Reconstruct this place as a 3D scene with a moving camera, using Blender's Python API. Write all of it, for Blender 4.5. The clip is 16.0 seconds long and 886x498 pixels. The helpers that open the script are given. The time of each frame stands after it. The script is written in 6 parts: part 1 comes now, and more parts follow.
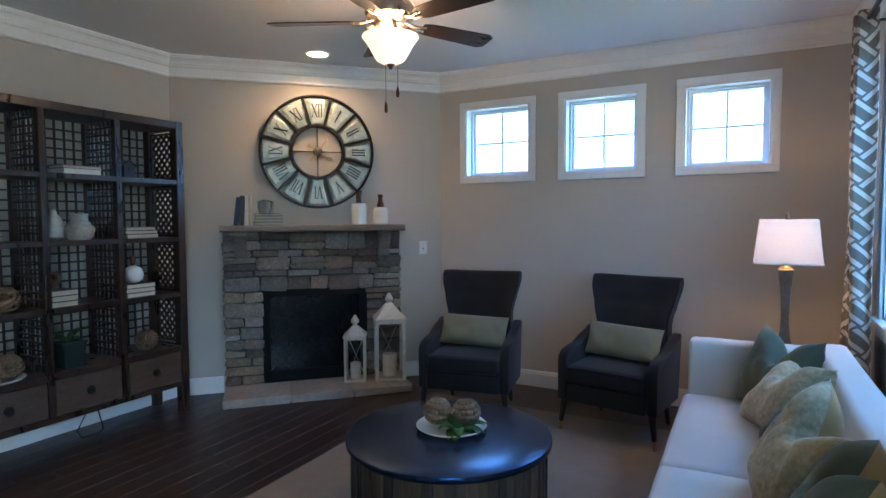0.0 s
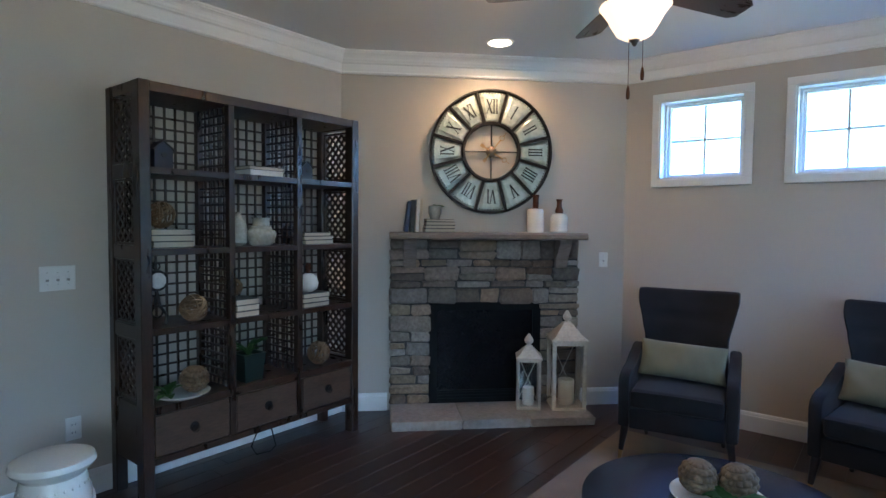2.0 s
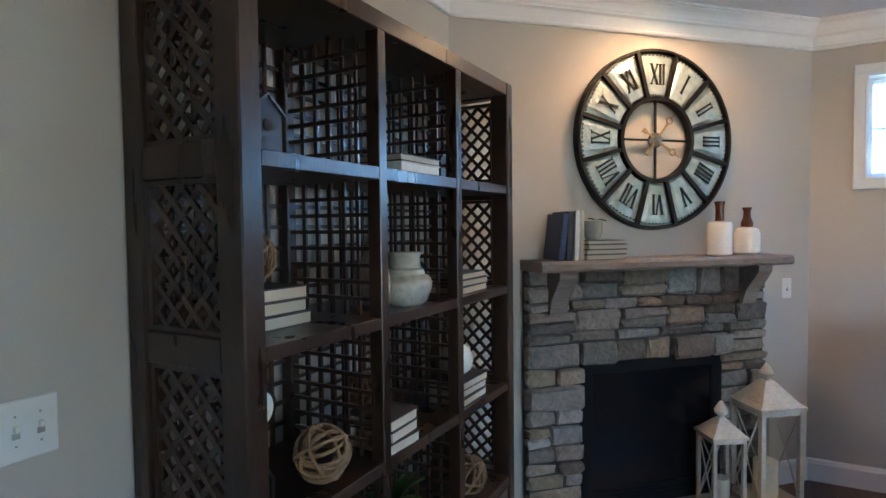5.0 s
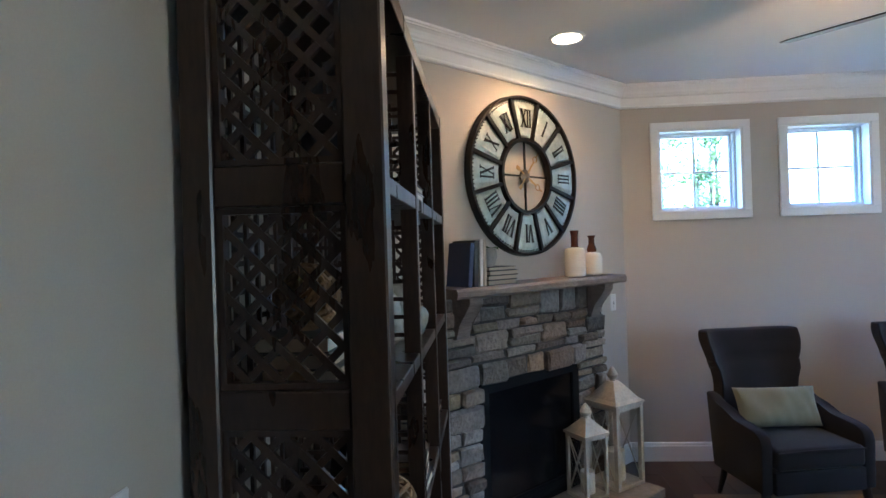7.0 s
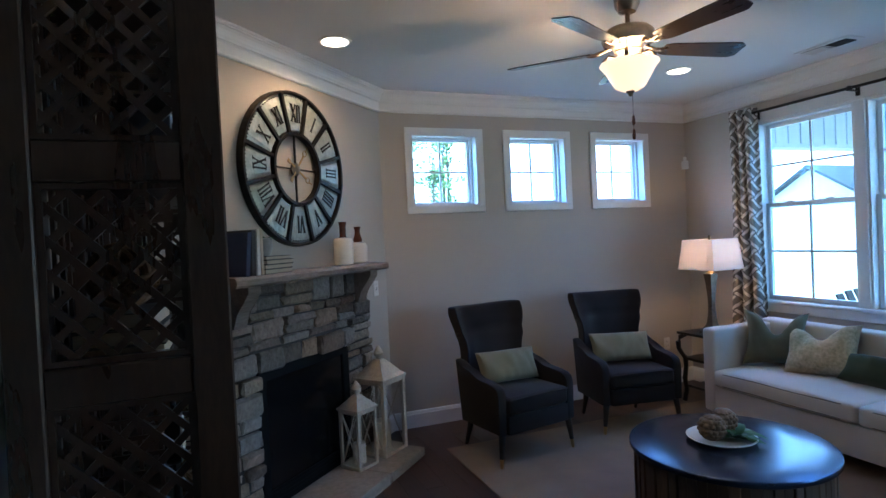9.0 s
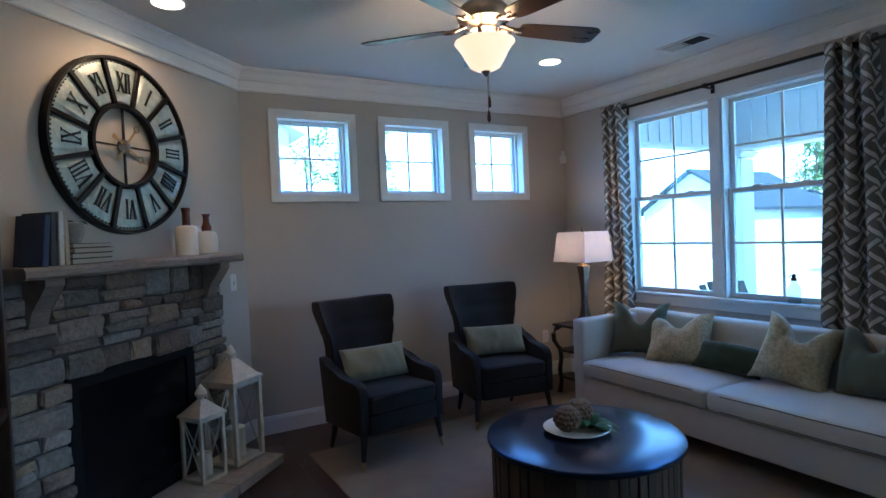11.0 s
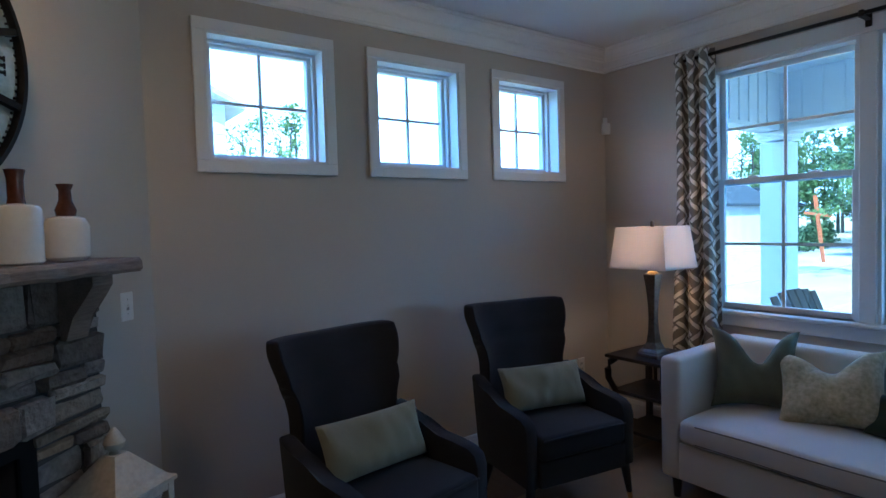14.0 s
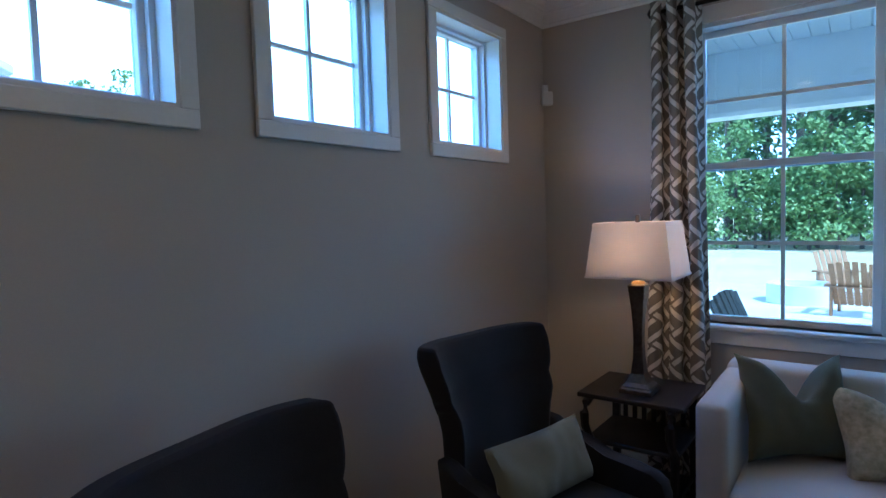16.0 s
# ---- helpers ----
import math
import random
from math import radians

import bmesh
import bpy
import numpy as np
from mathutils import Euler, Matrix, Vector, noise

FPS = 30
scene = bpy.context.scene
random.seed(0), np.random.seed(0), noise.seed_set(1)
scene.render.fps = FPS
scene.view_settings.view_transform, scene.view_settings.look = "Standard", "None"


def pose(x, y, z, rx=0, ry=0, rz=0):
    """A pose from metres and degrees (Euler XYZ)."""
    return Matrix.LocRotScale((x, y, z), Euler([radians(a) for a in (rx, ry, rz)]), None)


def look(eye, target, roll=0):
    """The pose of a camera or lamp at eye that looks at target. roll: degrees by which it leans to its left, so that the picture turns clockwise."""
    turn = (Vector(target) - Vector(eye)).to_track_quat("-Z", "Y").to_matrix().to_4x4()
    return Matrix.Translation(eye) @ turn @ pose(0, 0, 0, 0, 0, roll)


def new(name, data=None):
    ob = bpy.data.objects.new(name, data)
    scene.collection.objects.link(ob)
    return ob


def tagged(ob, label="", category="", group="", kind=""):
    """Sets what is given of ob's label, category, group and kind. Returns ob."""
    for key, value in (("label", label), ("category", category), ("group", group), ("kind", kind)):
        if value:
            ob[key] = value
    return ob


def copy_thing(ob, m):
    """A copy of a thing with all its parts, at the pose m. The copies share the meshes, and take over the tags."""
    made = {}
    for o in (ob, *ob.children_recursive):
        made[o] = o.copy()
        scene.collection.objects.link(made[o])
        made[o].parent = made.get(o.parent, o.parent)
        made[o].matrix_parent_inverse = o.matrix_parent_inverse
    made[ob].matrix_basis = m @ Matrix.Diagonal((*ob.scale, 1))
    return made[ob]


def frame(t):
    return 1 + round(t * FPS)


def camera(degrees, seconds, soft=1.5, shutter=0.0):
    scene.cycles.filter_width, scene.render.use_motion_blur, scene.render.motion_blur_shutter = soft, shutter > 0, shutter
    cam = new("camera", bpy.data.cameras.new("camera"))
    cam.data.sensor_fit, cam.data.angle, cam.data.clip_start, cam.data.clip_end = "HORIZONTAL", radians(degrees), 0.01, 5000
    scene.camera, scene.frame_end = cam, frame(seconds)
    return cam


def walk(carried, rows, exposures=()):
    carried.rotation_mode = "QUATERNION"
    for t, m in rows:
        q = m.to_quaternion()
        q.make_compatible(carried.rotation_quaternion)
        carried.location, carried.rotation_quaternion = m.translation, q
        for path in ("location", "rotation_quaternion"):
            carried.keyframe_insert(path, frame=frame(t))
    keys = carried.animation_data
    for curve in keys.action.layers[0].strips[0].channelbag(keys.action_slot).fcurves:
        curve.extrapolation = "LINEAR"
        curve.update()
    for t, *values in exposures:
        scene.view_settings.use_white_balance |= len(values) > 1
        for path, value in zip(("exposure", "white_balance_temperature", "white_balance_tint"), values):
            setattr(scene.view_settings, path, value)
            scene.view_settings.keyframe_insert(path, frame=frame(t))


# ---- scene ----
cam = camera(76.0, 16.0)
PATH = [
    (0, (-0.144, 0.167, 1.438), (-1.083, 1.93, 1.331), -0.3),
    (0.5, (-0.194, 0.159, 1.499), (-1.203, 1.881, 1.377), 0.0),
    (1, (-0.389, 0.142, 1.491), (-1.475, 1.818, 1.387), 0.2),
    (1.5, (-0.616, 0.182, 1.473), (-1.796, 1.794, 1.382), 0.2),
    (2, (-0.91, 0.281, 1.462), (-2.154, 1.844, 1.369), 0.5),
    (2.5, (-1.246, 0.327, 1.462), (-2.531, 1.856, 1.36), 0.6),
    (3, (-1.592, 0.39, 1.479), (-2.877, 1.918, 1.36), 0.4),
    (3.5, (-1.916, 0.471, 1.484), (-3.182, 2.015, 1.383), 0.1),
    (6, (-3.412, 0.81, 1.601), (-4.018, 2.715, 1.561), -1.2),
    (6.5, (-3.547, 0.692, 1.591), (-3.955, 2.65, 1.594), -1.7),
    (7, (-3.63, 0.527, 1.582), (-3.778, 2.521, 1.587), -1.8),
    (7.5, (-3.683, 0.438, 1.568), (-3.586, 2.436, 1.573), -2.0),
    (8, (-3.774, 0.39, 1.55), (-3.437, 2.361, 1.542), -2.2),
    (8.5, (-3.796, 0.352, 1.529), (-3.251, 2.276, 1.512), -2.5),
    (9, (-3.809, 0.334, 1.538), (-3.094, 2.202, 1.501), -2.7),
    (9.5, (-3.805, 0.332, 1.508), (-2.964, 2.147, 1.464), -2.9),
    (10, (-3.732, 0.334, 1.491), (-2.815, 2.111, 1.437), -2.9),
    (12.5, (-3.148, 0.895, 1.431), (-2.076, 2.582, 1.364), -1.7),
    (13, (-3.154, 1.214, 1.467), (-2.051, 2.88, 1.376), -1.5),
    (13.5, (-3.102, 1.565, 1.471), (-1.976, 3.216, 1.386), -1.4),
    (14, (-3.034, 1.98, 1.477), (-1.865, 3.601, 1.389), -1.7),
    (14.5, (-2.931, 2.311, 1.491), (-1.708, 3.89, 1.396), -1.9),
    (15, (-2.859, 2.691, 1.468), (-1.58, 4.225, 1.364), -2.1),
    (15.5, (-2.745, 2.982, 1.477), (-1.342, 4.403, 1.372), -2.2),
    (16, (-2.623, 3.21, 1.48), (-1.022, 4.403, 1.364), -1.8),
]
EXPOSURES = [(0, 2.45, 5900, 9), (2.5, 2.7, 6000, 10), (6, 3.1, 6400, 12), (7, 2.8, 6200, 12), (9, 2.2, 5700, 9), (12.5, 1.78, 5400, 7), (14, 1.52, 5500, 8), (16, 1.32, 5600, 9)]
walk(cam, [(t, look(eye, target, roll)) for t, eye, target, roll in PATH], EXPOSURES)

# ---- world, sun, lights ----
SUN_EL, SUN_AZ = 52.0, 205.0
world = bpy.data.worlds.new("world")
scene.world = world
world.use_nodes = True
wn = world.node_tree
sky = wn.nodes.new("ShaderNodeTexSky")
sky.sky_type = "NISHITA"
sky.sun_disc = False
sky.dust_density = 1.0
sky.sun_elevation = radians(SUN_EL)
sky.sun_rotation = radians(SUN_AZ)
wn.links.new(sky.outputs["Color"], wn.nodes["Background"].inputs["Color"])
wn.nodes["Background"].inputs["Strength"].default_value = 0.15

sun_data = bpy.data.lights.new("sun", "SUN")
sun_data.energy, sun_data.angle, sun_data.color = 5.0, radians(0.5), (1.0, 0.95, 0.86)
sun = new("sun", sun_data)
saz = radians(SUN_AZ)
sun_dir = Vector((math.sin(saz) * math.cos(radians(SUN_EL)), math.cos(saz) * math.cos(radians(SUN_EL)), math.sin(radians(SUN_EL))))
sun.matrix_world = look(sun_dir * 50, (0, 0, 0))


def lamp(name, kind, m, watts, colour, size=0.05, sizey=None, spot=None):
    d = bpy.data.lights.new(name, kind)
    d.energy, d.color = watts, colour
    if kind == "AREA":
        d.shape, d.size, d.size_y = "RECTANGLE", size, sizey or size
    else:
        d.shadow_soft_size = size
    if spot:
        d.spot_size, d.spot_blend = radians(spot), 0.7
    o = new(name, d)
    o.matrix_world = m
    return o


WARM = (1.0, 0.62, 0.33)
# daylight of the big opening in the wall behind the walker
lamp("window_light_south", "AREA", look((0.60, -0.85, 1.35), (-4.2, 0.35, 0.75)), 3.0, (0.58, 0.79, 1.0), 1.4, 1.5)
# skylight gathered under the porch, above the wide window's head
lamp("window_light_east", "AREA", look((1.32, 3.08, 2.86), (-0.4, 3.08, 0.75)), 20, (0.34, 0.58, 1.0), 1.7, 1.0)
# skylight falling steeply through the three high windows
lamp("window_light_north", "AREA", look((-1.17, 5.45, 3.05), (-1.17, 4.2, 1.7)), 20, (0.14, 0.40, 1.0), 2.6, 0.7)
lamp("can_light", "SPOT", look((-3.142, 3.712, 2.70), (-3.142, 3.712, 0)), 5.5, WARM, 0.05, spot=165)
lamp("can_light", "SPOT", look((-0.50, 3.75, 2.70), (-0.50, 3.75, 0)), 2.4, WARM, 0.05, spot=150)
lamp("bulb_light", "POINT", pose(0.075, 4.07, 1.30), 1.3, WARM, 0.04)
lamp("fan_light", "POINT", pose(-1.815, 2.727, 2.395), 4.5, WARM, 0.03)


# ---- materials ----
def mat(name, colour, rough=0.6, metal=0.0, var=0.12, scale=6.0, fine=60.0, bump=0.05, dist=0.003, spec=0.5, random_var=0.0,
        stretch=(1, 1, 1), colour2=None, coat=0.0, rvar=0.1, hue_var=0.0):
    """Two scales of noise over a base colour, with matching fine relief and uneven gloss."""
    m = bpy.data.materials.new(name)
    m.use_nodes = True
    nt = m.node_tree
    b = nt.nodes["Principled BSDF"]
    tc = nt.nodes.new("ShaderNodeTexCoord")
    mp = nt.nodes.new("ShaderNodeMapping")
    mp.inputs["Scale"].default_value = stretch
    nt.links.new(tc.outputs["Object"], mp.inputs["Vector"])
    n1, n2 = nt.nodes.new("ShaderNodeTexNoise"), nt.nodes.new("ShaderNodeTexNoise")
    n1.inputs["Scale"].default_value, n2.inputs["Scale"].default_value = scale, fine
    n1.inputs["Detail"].default_value = n2.inputs["Detail"].default_value = 4
    for n in (n1, n2):
        nt.links.new(mp.outputs["Vector"], n.inputs["Vector"])
    add = nt.nodes.new("ShaderNodeMath")
    add.operation = "ADD"
    nt.links.new(n1.outputs["Fac"], add.inputs[0])
    nt.links.new(n2.outputs["Fac"], add.inputs[1])
    half = nt.nodes.new("ShaderNodeMath")
    half.operation = "MULTIPLY_ADD"
    half.inputs[1].default_value, half.inputs[2].default_value = 1.2, -0.7
    nt.links.new(add.outputs[0], half.inputs[0])
    mix = nt.nodes.new("ShaderNodeMix")
    mix.data_type = "RGBA"
    c2 = colour2 or tuple(min(1, c * (1 + 2 * var)) for c in colour)
    c1 = tuple(c * (1 - 1.2 * var) for c in colour) if not colour2 else colour
    mix.inputs["A"].default_value, mix.inputs["B"].default_value = (*c1, 1), (*c2, 1)
    nt.links.new(half.outputs[0], mix.inputs["Factor"])
    last = mix.outputs["Result"]
    if random_var:
        oi = nt.nodes.new("ShaderNodeObjectInfo")
        hsv = nt.nodes.new("ShaderNodeHueSaturation")
        mr = nt.nodes.new("ShaderNodeMapRange")
        mr.inputs["To Min"].default_value, mr.inputs["To Max"].default_value = 1 - random_var, 1 + random_var
        nt.links.new(oi.outputs["Random"], mr.inputs["Value"])
        nt.links.new(mr.outputs["Result"], hsv.inputs["Value"])
        if hue_var:
            wn1 = nt.nodes.new("ShaderNodeTexWhiteNoise")
            wn1.noise_dimensions = "1D"
            nt.links.new(oi.outputs["Random"], wn1.inputs["W"])
            sp = nt.nodes.new("ShaderNodeSeparateColor")
            nt.links.new(wn1.outputs["Color"], sp.inputs["Color"])
            for ch, sock, lo, hi in (("Red", "Hue", 0.5 - hue_var, 0.5 + hue_var), ("Green", "Saturation", 0.45, 1.2)):
                mh = nt.nodes.new("ShaderNodeMapRange")
                mh.inputs["To Min"].default_value, mh.inputs["To Max"].default_value = lo, hi
                nt.links.new(sp.outputs[ch], mh.inputs["Value"])
                nt.links.new(mh.outputs["Result"], hsv.inputs[sock])
        nt.links.new(last, hsv.inputs["Color"])
        last = hsv.outputs["Color"]
    nt.links.new(last, b.inputs["Base Color"])
    rr = nt.nodes.new("ShaderNodeMapRange")
    rr.inputs["To Min"].default_value, rr.inputs["To Max"].default_value = max(0.02, rough - rvar), min(1, rough + rvar)
    nt.links.new(n1.outputs["Fac"], rr.inputs["Value"])
    nt.links.new(rr.outputs["Result"], b.inputs["Roughness"])
    b.inputs["Metallic"].default_value = metal
    b.inputs["Specular IOR Level"].default_value = spec
    b.inputs["Coat Weight"].default_value = coat
    if bump:
        bp = nt.nodes.new("ShaderNodeBump")
        bp.inputs["Strength"].default_value, bp.inputs["Distance"].default_value = bump, dist
        nt.links.new(n2.outputs["Fac"], bp.inputs["Height"])
        nt.links.new(bp.outputs["Normal"], b.inputs["Normal"])
    return m


def weave(name, colour, scale=400, sheen=0.2, **kw):
    m = mat(name, colour, rough=kw.pop("rough", 0.9), fine=scale, bump=kw.pop("bump", 0.5), dist=0.002, spec=0.2, **kw)
    m.node_tree.nodes["Principled BSDF"].inputs["Sheen Weight"].default_value = sheen
    return m


def glow(name, colour, strength):
    m = bpy.data.materials.new(name)
    m.use_nodes = True
    b = m.node_tree.nodes["Principled BSDF"]
    b.inputs["Base Color"].default_value = (0.8, 0.78, 0.74, 1)
    b.inputs["Emission Color"].default_value = (*colour, 1)
    b.inputs["Emission Strength"].default_value = strength
    return m


def glass_mat(name, tint=(1, 1, 1)):
    m = bpy.data.materials.new(name)
    m.use_nodes = True
    nt = m.node_tree
    tr, gl, mx = (nt.nodes.new("ShaderNode" + k) for k in ("BsdfTransparent", "BsdfGlossy", "MixShader"))
    gl.inputs["Roughness"].default_value = 0.02
    tr.inputs["Color"].default_value = (*tint, 1)
    mx.inputs[0].default_value = 0.04
    nt.links.new(tr.outputs[0], mx.inputs[1])
    nt.links.new(gl.outputs[0], mx.inputs[2])
    nt.links.new(mx.outputs[0], nt.nodes["Material Output"].inputs["Surface"])
    return m


def shade_mat(name, colour):
    m = bpy.data.materials.new(name)
    m.use_nodes = True
    nt = m.node_tree
    df, tl, mx = (nt.nodes.new("ShaderNode" + k) for k in ("BsdfDiffuse", "BsdfTranslucent", "MixShader"))
    df.inputs["Color"].default_value = tl.inputs["Color"].default_value = (*colour, 1)
    mx.inputs[0].default_value = 0.45
    nt.links.new(df.outputs[0], mx.inputs[1])
    nt.links.new(tl.outputs[0], mx.inputs[2])
    nt.links.new(mx.outputs[0], nt.nodes["Material Output"].inputs["Surface"])
    return m


def trellis_mat(name):
    """Taupe linen with an interlaced lattice of off-white bars, laid out in the cloth's own coordinates."""
    m = mat(name, (0.19, 0.165, 0.14), rough=0.9, fine=300, bump=0.3, spec=0.2)
    nt = m.node_tree
    b = nt.nodes["Principled BSDF"]
    base = b.inputs["Base Color"].links[0].from_socket

    def node(op, a, c=None, d=None):
        n = nt.nodes.new("ShaderNodeMath")
        n.operation = op
        for i, v in enumerate((a, c, d)):
            if v is None:
                continue
            if isinstance(v, (int, float)):
                n.inputs[i].default_value = v
            else:
                nt.links.new(v, n.inputs[i])
        return n.outputs[0]

    uv = nt.nodes.new("ShaderNodeUVMap")
    sep = nt.nodes.new("ShaderNodeSeparateXYZ")
    nt.links.new(uv.outputs[0], sep.inputs[0])
    u, v = node("MULTIPLY", sep.outputs[0], 8.2), node("MULTIPLY", sep.outputs[1], 6.6)
    p, q = node("ADD", u, v), node("SUBTRACT", v, u)
    par = node("MODULO", node("ADD", node("ADD", node("FLOOR", p), node("FLOOR", q)), 2000), 2)
    fp, fq = node("FRACT", p), node("FRACT", q)
    lp = node("LESS_THAN", node("ABSOLUTE", node("SUBTRACT", node("ABSOLUTE", node("SUBTRACT", fp, 0.5)), 0.30)), 0.10)
    lq = node("LESS_THAN", node("ABSOLUTE", node("SUBTRACT", node("ABSOLUTE", node("SUBTRACT", fq, 0.5)), 0.30)), 0.10)
    line = node("ADD", node("MULTIPLY", lp, node("SUBTRACT", 1, par)), node("MULTIPLY", lq, par))
    mix = nt.nodes.new("ShaderNodeMix")
    mix.data_type = "RGBA"
    nt.links.new(line, mix.inputs["Factor"])
    nt.links.new(base, mix.inputs["A"])
    mix.inputs["B"].default_value = (0.68, 0.64, 0.58, 1)
    nt.links.new(mix.outputs["Result"], b.inputs["Base Color"])
    return m


WALL = mat("wall_paint", (0.50, 0.45, 0.39), rough=0.75, var=0.03, scale=1.5, fine=250, bump=0.08, dist=0.001)
CEIL = mat("ceiling_paint", (0.74, 0.735, 0.72), rough=0.9, var=0.02, scale=1.2, fine=200, bump=0.1, dist=0.001)
TRIM = mat("trim_paint", (0.80, 0.79, 0.77), rough=0.4, var=0.02, scale=3, fine=80, bump=0.02)
VINYL = mat("window_vinyl", (0.80, 0.80, 0.79), rough=0.35, var=0.02, scale=3, bump=0.0)
FLOORWOOD = mat("dark_floor_wood", (0.022, 0.011, 0.007), rough=0.34, var=0.5, scale=5, fine=30, bump=0.1, stretch=(8, 0.8, 1), random_var=0.35,
                colour2=(0.062, 0.030, 0.018))
SHELFWOOD = mat("shelf_wood", (0.014, 0.0068, 0.0040), rough=0.30, scale=4, fine=40, bump=0.12, stretch=(3, 3, 0.6), colour2=(0.049, 0.024, 0.014))
DRAWERWOOD = mat("drawer_wood", (0.045, 0.026, 0.016), rough=0.4, scale=4, fine=40, bump=0.12, stretch=(3, 0.6, 3), colour2=(0.11, 0.066, 0.042))
BLACKWOOD = mat("black_wood", (0.012, 0.010, 0.010), rough=0.35, scale=6, fine=60, bump=0.1)
SLATWOOD = mat("slat_wood", (0.026, 0.016, 0.010), rough=0.55, scale=5, fine=40, bump=0.25, stretch=(4, 4, 0.5), random_var=0.4, colour2=(0.075, 0.046, 0.028))
# bluish base and specular tint paint in the windows' blue reflection
TABLETOP = mat("blue_sheen_tabletop", (0.006, 0.008, 0.014), rough=0.24, scale=3, fine=14, bump=0.05, dist=0.002, stretch=(0.8, 2.5, 1), colour2=(0.014, 0.014, 0.018), rvar=0.05, spec=0.9)
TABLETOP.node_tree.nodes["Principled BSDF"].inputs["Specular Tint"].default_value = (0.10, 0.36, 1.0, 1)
STONE = mat("ledge_stone", (0.115, 0.085, 0.062), rough=0.85, scale=6, fine=38, bump=0.9, dist=0.014, random_var=0.5, colour2=(0.31, 0.23, 0.16), hue_var=0.014)
MORTAR = mat("mortar", (0.06, 0.055, 0.05), rough=0.95, scale=20, fine=90, bump=0.5)
HEARTH = mat("hearth_stone", (0.24, 0.20, 0.165), rough=0.8, scale=4, fine=35, bump=0.35, dist=0.006, random_var=0.12, colour2=(0.40, 0.35, 0.30))
MANTEL = mat("mantel_wood", (0.13, 0.10, 0.08), rough=0.7, scale=4, fine=30, bump=0.4, dist=0.006, stretch=(0.7, 5, 5), colour2=(0.30, 0.24, 0.20))
BLACK = mat("firebox_black", (0.004, 0.004, 0.004), rough=0.7, bump=0.1, spec=0.2)
BLACKGLASS = mat("firebox_glass", (0.006, 0.006, 0.007), rough=0.2, bump=0.0, spec=0.25)
LOG = mat("ceramic_log", (0.05, 0.035, 0.025), rough=0.9, var=0.4, bump=0.6)
CHAIRFAB = weave("charcoal_velvet", (0.016, 0.0145, 0.015), var=0.3, sheen=0.1)
SOFAFAB = weave("ivory_linen", (0.60, 0.57, 0.53), var=0.04)
PIPING = weave("grey_piping", (0.20, 0.185, 0.17))
SAGE = weave("sage_linen", (0.20, 0.18, 0.115), var=0.12)
GREEN = weave("green_velvet", (0.105, 0.115, 0.075), var=0.2)
DEEPGREEN = weave("deep_green_velvet", (0.036, 0.048, 0.022), var=0.2)
CREAM = weave("cream_brocade", (0.24, 0.215, 0.11), rough=0.8, bump=1.0, scale=48, colour2=(0.66, 0.55, 0.36))
GOLD = weave("gold_velvet", (0.42, 0.26, 0.11), var=0.15)
RUG = weave("jute_rug", (0.22, 0.165, 0.115), var=0.14, scale=160, bump=0.8)
DARKMETAL = mat("dark_metal", (0.025, 0.022, 0.02), rough=0.4, metal=0.8, bump=0.1)
NICKEL = mat("brushed_nickel", (0.34, 0.26, 0.21), rough=0.28, metal=1.0, bump=0.0)
BRONZE = mat("aged_bronze", (0.15, 0.12, 0.095), rough=0.35, metal=0.85, var=0.25, bump=0.1)
BRASS = mat("brass", (0.42, 0.27, 0.12), rough=0.35, metal=0.9, bump=0.05)
TIN = mat("embossed_tin", (0.30, 0.35, 0.32), rough=0.34, metal=0.6, scale=9, fine=26, bump=0.9, dist=0.009, colour2=(0.62, 0.66, 0.60))
CERAMIC = mat("white_ceramic", (0.72, 0.69, 0.63), rough=0.18, var=0.03, bump=0.02)
GREYCERAMIC = mat("grey_ceramic", (0.33, 0.31, 0.26), rough=0.25, var=0.2, fine=50, bump=0.5, dist=0.004)
TERRACOTTA = mat("brown_glaze", (0.10, 0.035, 0.02), rough=0.25, var=0.2)
WICKER = mat("wicker", (0.17, 0.10, 0.05), rough=0.75, var=0.35, fine=90, bump=0.5)
CONE = mat("cone_scales", (0.06, 0.034, 0.016), rough=0.7, scale=15, fine=70, bump=0.6, colour2=(0.22, 0.135, 0.07))
LEAF = mat("house_leaf", (0.035, 0.085, 0.02), rough=0.6, var=0.3, spec=0.25)
POT = mat("green_pot", (0.010, 0.016, 0.011), rough=0.4, var=0.2)
CONCRETE = mat("pot_concrete", (0.30, 0.29, 0.27), rough=0.85, var=0.15)
PAGES = mat("book_pages", (0.50, 0.42, 0.32), rough=0.9, var=0.06, fine=200, stretch=(1, 1, 6), bump=0.3)
COVER_W = mat("book_cover_white", (0.62, 0.59, 0.54), rough=0.6)
COVER_D = mat("book_cover_dark", (0.03, 0.028, 0.03), rough=0.55)
NAVYWOOD = mat("navy_painted_wood", (0.007, 0.011, 0.024), rough=0.5)
COVER_N = mat("book_cover_navy", (0.012, 0.024, 0.075), rough=0.5)
LANTERN = mat("distressed_white_wood", (0.42, 0.36, 0.28), rough=0.7, scale=9, fine=50, bump=0.3, colour2=(0.64, 0.57, 0.46))
WAX = mat("candle_wax", (0.70, 0.62, 0.48), rough=0.5, var=0.04)
PLASTIC = mat("white_plastic", (0.74, 0.73, 0.70), rough=0.35, var=0.02, bump=0.0)
BLADE = mat("fan_blade", (0.022, 0.013, 0.010), rough=0.3, fine=40, var=0.35, stretch=(1, 6, 1))
